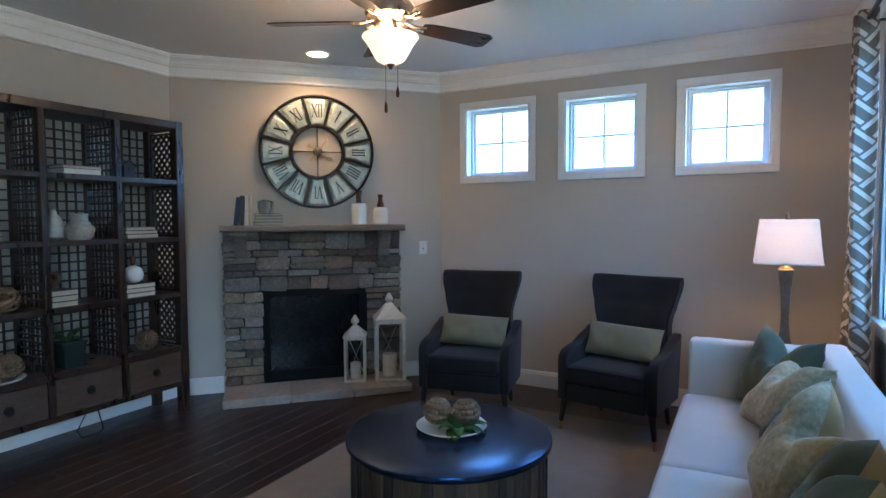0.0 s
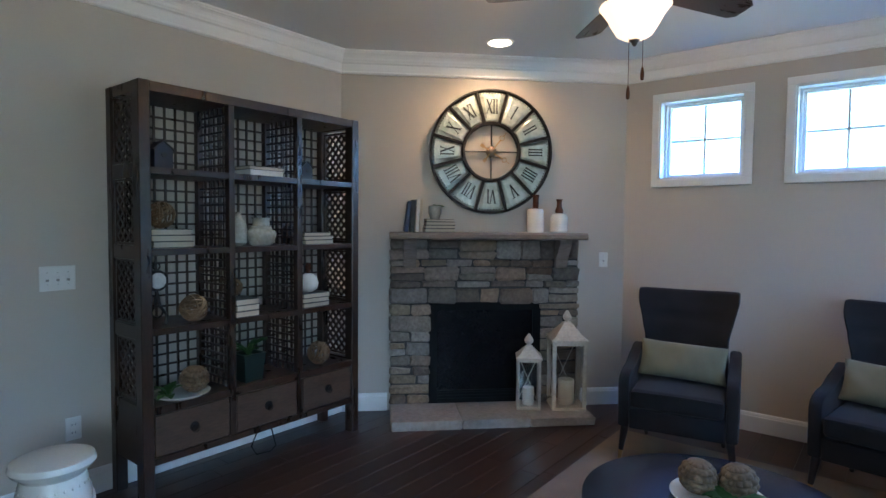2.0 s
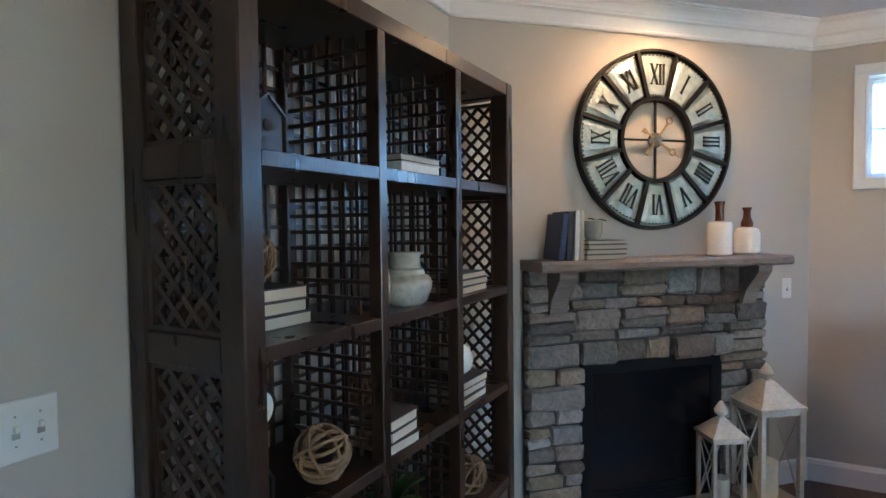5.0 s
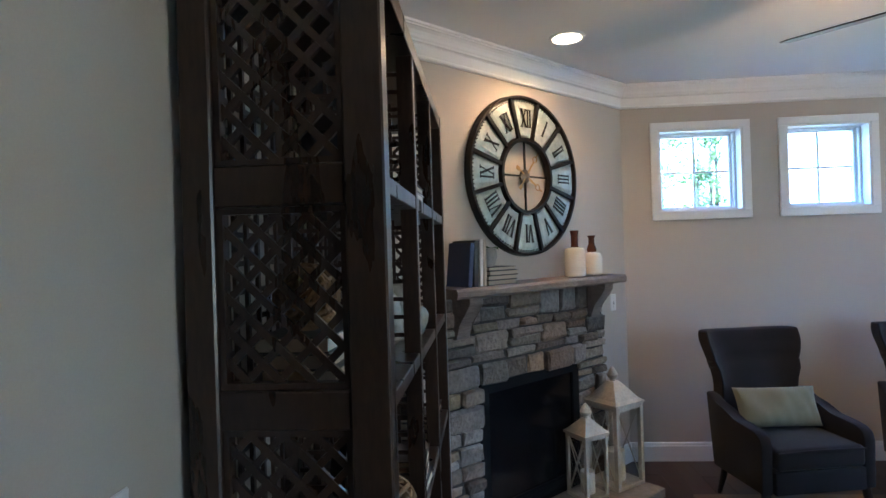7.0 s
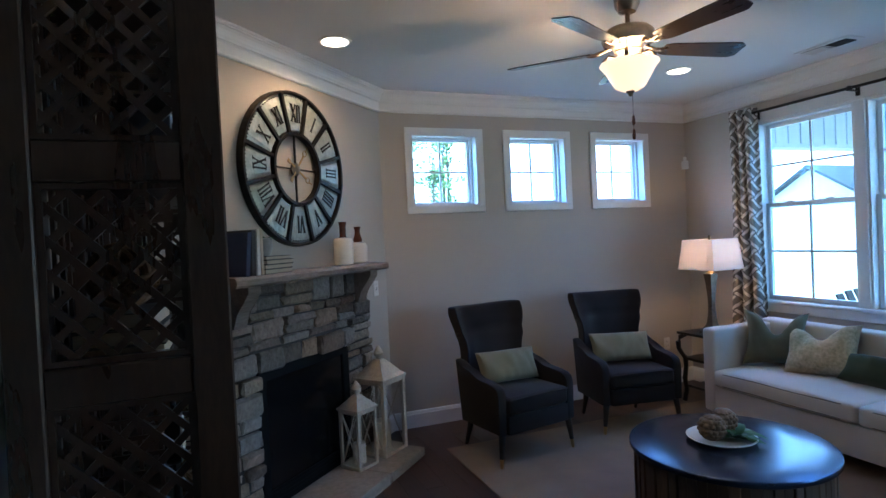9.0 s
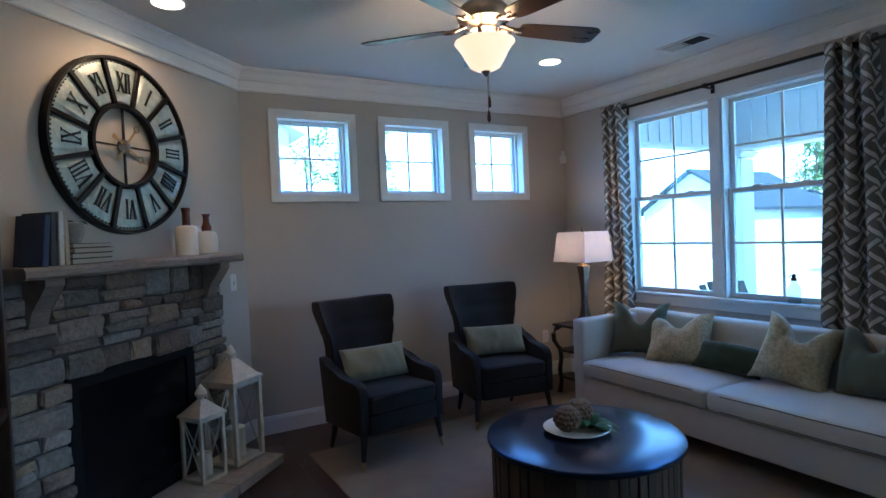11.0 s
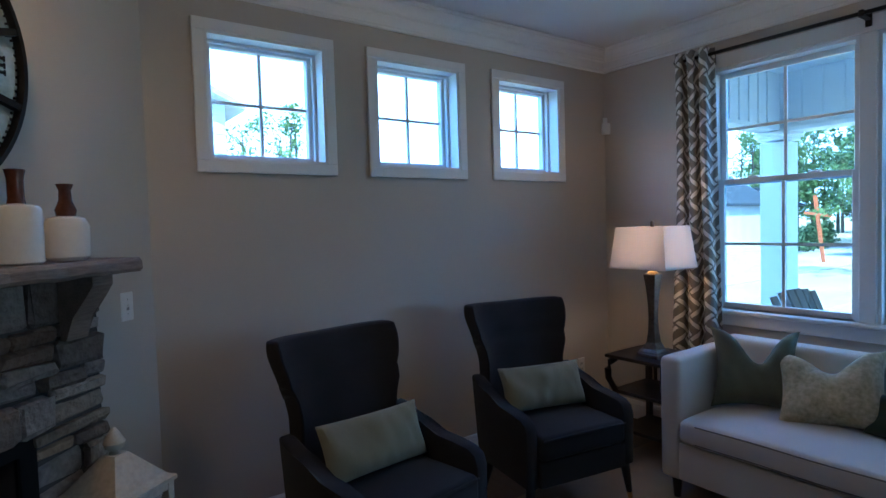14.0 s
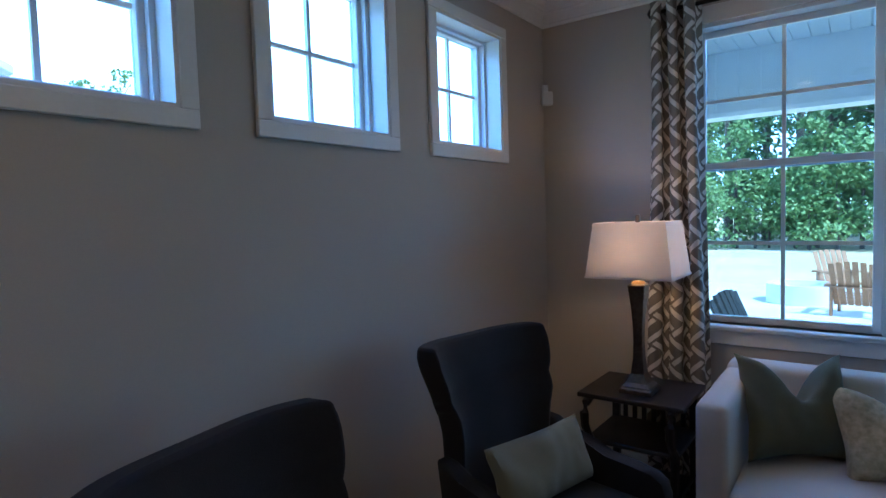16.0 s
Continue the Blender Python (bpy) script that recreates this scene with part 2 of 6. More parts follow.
DARKSLOT = mat("dark_slot", (0.02, 0.02, 0.02), rough=0.8, bump=0)
GLASS = glass_mat("clear_glass")
BOTTLEGLASS = glass_mat("bottle_glass", (0.72, 0.80, 0.84))
# pane tint puts the skylight's blue cast into the glass colour
TINTPANE = glass_mat("daylight_tinted_glass", (0.65, 0.84, 1.0))
SHADE = shade_mat("white_lamp_shade", (0.80, 0.76, 0.72))
FROST = glow("frosted_globe", (1.0, 0.68, 0.40), 0.32)
CANGLOW = glow("can_bulb", (1.0, 0.84, 0.62), 1.6)
TRELLIS = trellis_mat("trellis_curtain")
GRASS = mat("sunny_grass", (0.38, 0.33, 0.15), rough=0.95, var=0.3, scale=0.35, fine=8, bump=0.4, dist=0.03, colour2=(0.62, 0.50, 0.33))
PAVING = mat("pale_concrete", (0.55, 0.53, 0.50), rough=0.9, var=0.1, scale=1, fine=30)
SIDING = mat("white_siding", (0.66, 0.67, 0.68), rough=0.6, var=0.04, scale=1.2)
ROOF = mat("roof_shingle", (0.045, 0.055, 0.065), rough=0.9, var=0.2, scale=3, fine=14, bump=0.5)
PALEROOF = mat("pale_roof_metal", (0.48, 0.47, 0.45), rough=0.6, var=0.08, scale=2)
BARK = mat("bark", (0.10, 0.075, 0.055), rough=0.95, var=0.3, fine=20, bump=0.8, stretch=(3, 3, 0.5))
FOLIAGE = mat("tree_leaves", (0.04, 0.085, 0.03), rough=0.6, var=0.4, scale=0.6, fine=6, bump=0, colour2=(0.12, 0.19, 0.06))
FOLIAGE_LIGHT = mat("young_leaves", (0.10, 0.18, 0.05), rough=0.6, var=0.4, scale=0.8, fine=6, bump=0, colour2=(0.22, 0.30, 0.10))
CEDAR = mat("cedar_stain", (0.28, 0.12, 0.05), rough=0.65, var=0.25, fine=40, stretch=(1, 1, 4))
ORANGE = mat("orange_post", (0.55, 0.13, 0.04), rough=0.6)
HAZE = glow("hazy_sky", (0.40, 0.68, 1.0), 2.0)
HOUSEGLASS = mat("far_window_glass", (0.28, 0.34, 0.38), rough=0.15, bump=0.0)
TAN = mat("far_wall_paint", (0.42, 0.33, 0.24), rough=0.8, var=0.04, scale=1.5)


# ---- mesh helpers ----
def box(bm, lo, hi, m=None, bevel=0.0, seg=1):
    x0, y0, z0 = lo
    x1, y1, z1 = hi
    vs = [bm.verts.new(p) for p in ((x0, y0, z0), (x1, y0, z0), (x1, y1, z0), (x0, y1, z0), (x0, y0, z1), (x1, y0, z1), (x1, y1, z1), (x0, y1, z1))]
    fs = [bm.faces.new([vs[i] for i in f]) for f in ((3, 2, 1, 0), (4, 5, 6, 7), (0, 1, 5, 4), (1, 2, 6, 5), (2, 3, 7, 6), (3, 0, 4, 7))]
    if bevel:
        es = list({e for f in fs for e in f.edges})
        r = bmesh.ops.bevel(bm, geom=es, offset=bevel, segments=seg, affect="EDGES", profile=0.5)
        vs = list({v for f in r["faces"] for v in f.verts} | {v for v in vs if v.is_valid})
    if m is not None:
        bmesh.ops.transform(bm, matrix=m, verts=vs)
    return vs


def beam(bm, a, b, w, t, side):
    """A bar from a to b, w wide along side, t thick across it."""
    a, b, side = Vector(a), Vector(b), Vector(side)
    d = (b - a).normalized()
    s = (side - d * side.dot(d)).normalized() * (w / 2)
    n = d.cross(s).normalized() * (t / 2)
    vs = [bm.verts.new(p + i * s + j * n) for p in (a, b) for i, j in ((-1, -1), (1, -1), (1, 1), (-1, 1))]
    for f in ((3, 2, 1, 0), (4, 5, 6, 7), (0, 1, 5, 4), (1, 2, 6, 5), (2, 3, 7, 6), (3, 0, 4, 7)):
        bm.faces.new([vs[i] for i in f])
    return vs


def lathe(bm, prof, n=28, m=None, square=False):
    """Turns a profile of (radius, height) round z; square makes a four-sided one."""
    rings = []
    for r, z in prof:
        if square:
            ring = [bm.verts.new((sx * r, sy * r, z)) for sx, sy in ((-1, -1), (1, -1), (1, 1), (-1, 1))]
        else:
            ring = [bm.verts.new((max(r, 1e-4) * math.cos(2 * math.pi * i / n), max(r, 1e-4) * math.sin(2 * math.pi * i / n), z)) for i in range(n)]
        rings.append(ring)
    k = len(rings[0])
    for a, b in zip(rings, rings[1:]):
        for i in range(k):
            bm.faces.new((a[i], a[(i + 1) % k], b[(i + 1) % k], b[i]))
    bm.faces.new(rings[0][::-1])
    bm.faces.new(rings[-1])
    vs = [v for r in rings for v in r]
    if m is not None:
        bmesh.ops.transform(bm, matrix=m, verts=vs)
    return vs


def tube(bm, pts, r, n=8, closed=False):
    pts = [Vector(p) for p in pts]
    rings = []
    for i, p in enumerate(pts):
        a = pts[i - 1] if (i or closed) else p
        b = pts[(i + 1) % len(pts)] if (i < len(pts) - 1 or closed) else p
        d = (b - a).normalized()
        up = Vector((0, 0, 1)) if abs(d.z) < 0.9 else Vector((1, 0, 0))
        s = d.cross(up).normalized()
        t = s.cross(d)
        rr = r[i] if isinstance(r, (list, tuple)) else r
        rings.append([bm.verts.new(p + rr * (math.cos(2 * math.pi * k / n) * s + math.sin(2 * math.pi * k / n) * t)) for k in range(n)])
    pairs = list(zip(rings, rings[1:])) + ([(rings[-1], rings[0])] if closed else [])
    for a, b in pairs:
        for k in range(n):
            bm.faces.new((a[k], a[(k + 1) % n], b[(k + 1) % n], b[k]))
    if not closed:
        bm.faces.new(rings[0][::-1])
        bm.faces.new(rings[-1])


def extrude_profile(bm, prof, axis_len, m=None, bevel=0.0):
    """A polygon in (y, z) extruded along x, from -axis_len/2 to axis_len/2."""
    h = axis_len / 2
    a = [bm.verts.new((-h, y, z)) for y, z in prof]
    b = [bm.verts.new((h, y, z)) for y, z in prof]
    fs = [bm.faces.new(a), bm.faces.new(b[::-1])]
    n = len(prof)
    for i in range(n):
        fs.append(bm.faces.new((a[(i + 1) % n], a[i], b[i], b[(i + 1) % n])))
    vs = a + b
    if bevel:
        es = list({e for f in fs[:2] for e in f.edges})
        r = bmesh.ops.bevel(bm, geom=es, offset=bevel, segments=2, affect="EDGES", profile=0.5)
        vs = list({v for f in r["faces"] for v in f.verts} | {v for v in vs if v.is_valid})
    if m is not None:
        bmesh.ops.transform(bm, matrix=m, verts=vs)


def done(bm, name, material, parent=None, smooth=False, m=None):
    bmesh.ops.recalc_face_normals(bm, faces=bm.faces[:])
    me = bpy.data.meshes.new(name)
    bm.to_mesh(me)
    bm.free()
    me.materials.append(material)
    if smooth:
        for p in me.polygons:
            p.use_smooth = True
        try:
            me.set_sharp_from_angle(angle=radians(40))
        except AttributeError:
            pass
    ob = new(name, me)
    if parent is not None:
        ob.parent = parent
    if m is not None:
        ob.matrix_basis = m
    return ob


def boxes(name, material, items, parent=None, bevel=0.0, m=None, seg=1, smooth=False):
    bm = bmesh.new()
    for lo, hi in items:
        box(bm, lo, hi, bevel=bevel, seg=seg)
    return done(bm, name, material, parent, smooth, m)


def each(name, material, items, parent=None, bevel=0.0):
    """One object for every piece."""
    for it in items:
        boxes(name, material, [it], parent, bevel)


def turned(name, material, prof, parent=None, m=None, n=28, square=False):
    bm = bmesh.new()
    lathe(bm, prof, n, square=square)
    return done(bm, name, material, parent, not square, m)


def empty(name, m, label, category, group="", kind=""):
    e = new(name)
    e.empty_display_size = 0.1
    e.matrix_world = m
    return tagged(e, label, category, group, kind)


# ---- the room's plan ----
XW, XE, YN, YS, ZC = -4.205, 0.52, 4.765, -3.4, 2.74
FM = pose(-3.415, 3.965, 0, 0, 0, 45)          # fireplace wall: x along it, -y into the room
CA, CB = (XW, XW + 7.38), (YN - 7.38, YN)      # the two ends of the slanted wall
T = 0.15


def wall_y(name, y0, y1, x0, x1, holes, z1=ZC):
    """A wall along x with rectangular holes (x0, x1, z0, z1)."""
    items, xs = [], x0
    for a, b, c, d in sorted(holes):
        items.append(((xs, y0, 0), (a, y1, z1)))
        items.append(((a, y0, 0), (b, y1, c)))
        items.append(((a, y0, d), (b, y1, z1)))
        xs = b
    items.append(((xs, y0, 0), (x1, y1, z1)))
    return tagged(boxes(name, WALL, items), "greige painted plaster wall", "wall", kind="structure")


WIN = [(-2.353, -1.762), (-1.457, -0.883), (-0.559, 0.006)]
WZ0, WZ1 = 1.805, 2.403
wall_y("wall_north", YN, YN + T, XW - T, XE + T, [(a, b, WZ0, WZ1) for a, b in WIN])
BY0, BY1, BZ0, BZ1 = 2.235, 3.935, 0.885, 2.40
bm = bmesh.new()
for lo, hi in (((XE, YS, 0), (XE + T, -1.6, ZC)), ((XE, -0.1, 0), (XE + T, BY0, ZC)), ((XE, -1.6, 0), (XE + T, -0.1, 0.55)), ((XE, -1.6, 2.15), (XE + T, -0.1, ZC)), ((XE, BY1, 0), (XE + T, YN, ZC)), ((XE, BY0, 0), (XE + T, BY1, BZ0)), ((XE, BY0, BZ1), (XE + T, BY1, ZC))):
    box(bm, lo, hi)
tagged(done(bm, "wall_east", WALL), "greige painted wall with the wide window", "wall", kind="structure")
bm = bmesh.new()
box(bm, (XW - T, 0.965, 0), (XW, YN, ZC))
box(bm, (XW - T, -0.55, 2.25), (XW, 0.965, ZC))
box(bm, (XW - T, YS, 0), (XW, -0.55, ZC))
tagged(done(bm, "wall_west", WALL), "greige painted wall with a wide cased passage", "wall", kind="structure")
bm = bmesh.new()
a, b = Vector((*CA, 0)), Vector((*CB, 0))
n = Vector((-1, 1, 0)).normalized() * 0.1
vs = [bm.verts.new(p) for p in (a, b, b + n, a + n)]
top = [bm.verts.new(v.co + Vector((0, 0, ZC))) for v in vs]
bm.faces.new(vs[::-1]), bm.faces.new(top)
for i in range(4):
    bm.faces.new((vs[i], vs[(i + 1) % 4], top[(i + 1) % 4], top[i]))
tagged(done(bm, "wall_fireplace", WALL), "greige painted slanted wall behind the fireplace", "wall", kind="structure")
wall_y("wall_south", YS - T, YS, XW - T, XE + T, [])
tagged(boxes("wall_passage", TAN, [((-6.2, -2.2, 0), (-6.05, 2.4, ZC)), ((-6.05, -2.35, 0), (XW - T, -2.2, ZC)), ((-6.05, 2.4, 0), (XW - T, 2.55, ZC))]),
       "tan painted walls of the next room", "wall", kind="structure")
tagged(boxes("ceiling", CEIL, [((-6.2, YS - T, ZC), (XE + T, YN + T, ZC + 0.12))]), "flat white painted ceiling", "ceiling", kind="structure")
# slab added out of view to keep the sun off the house
tagged(boxes("roof", ROOF, [((-7.5, YS - 1.0, 3.5), (XE + T + 0.2, YN + 0.5, 3.6))]), "unseen dark slab above the house that shades it", "roof", kind="structure")

# crown moulding and skirting run round the walls, mitred at the corners
LINE = [(XE, YS), (XE, YN), CB, CA, (XW, YS)]


def moulding(name, line, prof, material, label):
    """Sweeps a profile of (reach from the wall, height) along the walls of the plan."""
    pts = [Vector((*p, 0)) for p in line]
    norms = []
    for p, q in zip(pts, pts[1:]):
        d = (q - p).normalized()
        norms.append(Vector((-d.y, d.x, 0)))
    bm = bmesh.new()
    rows = []
    for i, p in enumerate(pts):
        if i == 0:
            n = norms[0]
        elif i == len(pts) - 1:
            n = norms[-1]
        else:
            n = norms[i - 1] + norms[i]
            n = n / n.dot(norms[i])
        rows.append([bm.verts.new(p + n * o + Vector((0, 0, z))) for o, z in prof])
    for a, b in zip(rows, rows[1:]):
        for i in range(len(prof)):
            j = (i + 1) % len(prof)
            bm.faces.new((a[i], a[j], b[j], b[i]))
    bm.faces.new(rows[0])
    bm.faces.new(rows[-1][::-1])
    return tagged(done(bm, name, material, smooth=False), label, "trim", kind="structure")


CROWN = [(0.001, 2.571), (0.014, 2.571), (0.019, 2.577), (0.019, 2.586), (0.012, 2.592), (0.012, 2.645), (0.018, 2.652), (0.026, 2.655), (0.028, 2.664),
         (0.034, 2.672), (0.038, 2.686), (0.047, 2.701), (0.060, 2.712), (0.068, 2.715), (0.068, 2.722), (0.076, 2.726), (0.076, 2.7385), (0.001, 2.7385)]
moulding("crown_moulding", LINE, CROWN, TRIM, "white painted built-up crown moulding")
BASE = [(0.001, 0.001), (0.016, 0.001), (0.016, 0.110), (0.012, 0.116), (0.012, 0.122), (0.007, 0.134), (0.001, 0.138)]
moulding("baseboard", [(XE, YS), (XE, YN), CB, (CB[0] - 0.25, CB[1] - 0.25)], BASE, TRIM, "white painted baseboard")
moulding("baseboard", [(CA[0] + 0.25, CA[1] + 0.25), CA, (XW, 0.985)], BASE, TRIM, "white painted baseboard")


# ---- windows ----
def small_window(name, x0, x1):
    e = empty(name, pose(0, 0, 0), "small square white four-pane window set high in the wall", "window", "row of small high windows", "structure")
    c = 0.055
    y = YN
    boxes("casing", TRIM, [((x0 - c, y - 0.018, WZ1), (x1 + c, y - 0.001, WZ1 + c)), ((x0 - c, y - 0.018, WZ0 - c), (x1 + c, y - 0.001, WZ0)),
                           ((x0 - c, y - 0.018, WZ0), (x0, y - 0.001, WZ1)), ((x1, y - 0.018, WZ0), (x1 + c, y - 0.001, WZ1))], e, bevel=0.003)
    boxes("jamb", TRIM, [((x0, y - 0.012, WZ0), (x0 + 0.012, y + 0.10, WZ1)), ((x1 - 0.012, y - 0.012, WZ0), (x1, y + 0.10, WZ1)),
                         ((x0 + 0.012, y - 0.012, WZ0), (x1 - 0.012, y + 0.10, WZ0 + 0.012)), ((x0 + 0.012, y - 0.012, WZ1 - 0.012), (x1 - 0.012, y + 0.10, WZ1))], e)
    s = 0.052
    boxes("sash", VINYL, [((x0, y + 0.10, WZ0), (x0 + s, y + 0.146, WZ1)), ((x1 - s, y + 0.10, WZ0), (x1, y + 0.146, WZ1)),
                          ((x0 + s, y + 0.10, WZ0), (x1 - s, y + 0.146, WZ0 + s - 0.008)), ((x0 + s, y + 0.10, WZ1 - s + 0.012), (x1 - s, y + 0.146, WZ1))], e, bevel=0.004)
    boxes("sash_step", VINYL, [((x0 + 0.012, y + 0.075, WZ0 + 0.012), (x0 + 0.03, y + 0.10, WZ1 - 0.012)), ((x1 - 0.03, y + 0.075, WZ0 + 0.012), (x1 - 0.012, y + 0.10, WZ1 - 0.012)),
                               ((x0 + 0.03, y + 0.075, WZ0 + 0.012), (x1 - 0.03, y + 0.10, WZ0 + 0.026)), ((x0 + 0.03, y + 0.075, WZ1 - 0.026), (x1 - 0.03, y + 0.10, WZ1 - 0.012))], e)
    xm, zm = (x0 + x1) / 2, (WZ0 + WZ1) / 2
    boxes("muntin", VINYL, [((xm - 0.008, y + 0.122, WZ0 + s - 0.008), (xm + 0.008, y + 0.138, WZ1 - s + 0.012)), ((x0 + s, y + 0.124, zm - 0.008), (x1 - s, y + 0.136, zm + 0.008))], e)
    p = boxes("pane", TINTPANE, [((x0 + s, y + 0.128, WZ0 + s - 0.008), (x1 - s, y + 0.132, WZ1 - s + 0.012))], e)


for i, (a, b) in enumerate(WIN):
    small_window("window_%d" % (i + 1), a, b)


def big_window():
    e = empty("window_4", pose(0, 0, 0), "wide white double window of two double-hung sashes", "window", kind="structure")
    x, c = XE, 0.085
    boxes("casing", TRIM, [((x - 0.02, BY0 - c, BZ1), (x - 0.001, BY1 + c, BZ1 + c)), ((x - 0.02, BY0 - c, BZ0), (x - 0.001, BY0, BZ1)), ((x - 0.02, BY1, BZ0), (x - 0.001, BY1 + c, BZ1)),
                           ((x - 0.018, BY0 - c, BZ0 - 0.10), (x - 0.001, BY1 + c, BZ0 - 0.03))], e, bevel=0.003)
    boxes("sill", TRIM, [((x - 0.045, BY0 - c - 0.02, BZ0 - 0.028), (x + 0.06, BY1 + c + 0.02, BZ0))], e, bevel=0.006)
    ym = (BY0 + BY1) / 2
    boxes("mullion", TRIM, [((x - 0.016, ym - 0.04, BZ0 + 0.001), (x + 0.11, ym + 0.04, BZ1))], e, bevel=0.004)
    for y0, y1 in ((BY0, ym - 0.04), (ym + 0.04, BY1)):
        boxes("jamb", VINYL, [((x + 0.0, y0, BZ0), (x + 0.12, y0 + 0.018, BZ1)), ((x + 0.0, y1 - 0.018, BZ0), (x + 0.12, y1, BZ1)), ((x, y0 + 0.018, BZ1 - 0.018), (x + 0.12, y1 - 0.018, BZ1))], e)
        a, b, zm = y0 + 0.018, y1 - 0.018, 1.688
        for z0, z1, xx in ((BZ0, zm + 0.02, x + 0.055), (zm - 0.02, BZ1 - 0.018, x + 0.088)):
            f = 0.036
            low = f if z0 == BZ0 else 0.034
            sash = boxes("sash", VINYL, [((xx, a, z0), (xx + 0.03, a + f, z1)), ((xx, b - f, z0), (xx + 0.03, b, z1)), ((xx, a + f, z0), (xx + 0.03, b - f, z0 + low)),
                                         ((xx, a + f, z1 - 0.034), (xx + 0.03, b - f, z1))], e, bevel=0.003)
            mz = (z0 + z1) / 2
            boxes("muntin", VINYL, [((xx + 0.009, (a + b) / 2 - 0.009, z0 + low), (xx + 0.021, (a + b) / 2 + 0.009, z1 - 0.034)), ((xx + 0.010, a + f, mz - 0.009), (xx + 0.020, b - f, mz + 0.009))], e)
            p = boxes("pane", TINTPANE, [((xx + 0.013, a + f, z0 + low), (xx + 0.017, b - f, z1 - 0.034))], e)
        for q in (0.28, 0.72):
            boxes("latch", VINYL, [((x + 0.05, a + (b - a) * q - 0.03, zm + 0.02), (x + 0.085, a + (b - a) * q + 0.03, zm + 0.032))], e, bevel=0.004)


big_window()


# ---- curtains and rod ----
def curtain(yc, w0, w1, folds, seed, z0=0.015, z1=2.52):
    rng = random.Random(seed)
    bm = bmesh.new()
    uvl = bm.loops.layers.uv.new("UVMap")
    nu, nz = folds * 14, 26
    grid, us = [], []
    for j in range(nz + 1):
        f = j / nz
        z = z1 + (z0 - z1) * f
        w = w0 + (w1 - w0) * f
        row, arc, last, urow = [], 0.0, None, []
        for i in range(nu + 1):
            s = i / nu
            ph = 2 * math.pi * folds * s
            amp = 0.048 * (0.92 + 0.12 * math.sin(3.1 * f + 5 * s))
            x = 0.405 + amp * math.cos(ph + 0.35 * math.sin(4 * f + seed)) + 0.006 * math.sin(9 * f + 12 * s)
            y = yc + w * (s - 0.5) + 0.012 * math.sin(2 * ph) + 0.01 * math.sin(5 * f + 3 * s + seed)
            p = Vector((x, y, z))
            if j == 0:
                arc = arc + (p - last).length if last else 0.0
                last = p
                urow.append(arc)
            row.append(bm.verts.new(p))
        if j == 0:
            us = urow
        grid.append(row)
    for j in range(nz):
        for i in range(nu):
            f = bm.faces.new((grid[j][i], grid[j][i + 1], grid[j + 1][i + 1], grid[j + 1][i]))
            for lp, (ii, jj) in zip(f.loops, ((i, j), (i + 1, j), (i + 1, j + 1), (i, j + 1))):
                lp[uvl].uv = (us[ii] * 0.8, 2.5 * (1 - jj / nz))
    ob = done(bm, "curtain", TRELLIS, smooth=True)
    so = ob.modifiers.new("thick", "SOLIDIFY")
    so.thickness = 0.004
    return tagged(ob, "taupe curtain with white interlaced trellis pattern hanging from rod", "curtain", "curtain pair at the wide window")


curtain(3.985, 0.26, 0.30, 3, 1)
curtain(2.13, 0.30, 0.40, 3, 2)
rod = empty("curtain_rod", pose(0.405, 3.1, 2.475), "dark metal curtain rod with round finials", "curtain rod")
bm = bmesh.new()
tube(bm, [(0, 0.97, 0), (0, -1.2, 0)], 0.011, 10)
done(bm, "pole", DARKMETAL, rod, True)
for yy in (0.985, -1.215):
    turned("finial", DARKMETAL, [(0.0, -0.03), (0.02, -0.022), (0.03, 0), (0.02, 0.022), (0.0, 0.03)], rod, pose(0, yy, 0))
for yy in (0.80, -0.02, -1.0):
    bm = bmesh.new()
    box(bm, (-0.015, yy - 0.012, -0.018), (0.0935, yy + 0.012, -0.011))
    box(bm, (0.088, yy - 0.015, -0.05), (0.0935, yy + 0.015, 0.03))
    box(bm, (-0.016, yy - 0.012, -0.018), (0.016, yy + 0.012, 0.016), bevel=0.004)
    done(bm, "bracket", DARKMETAL, rod)


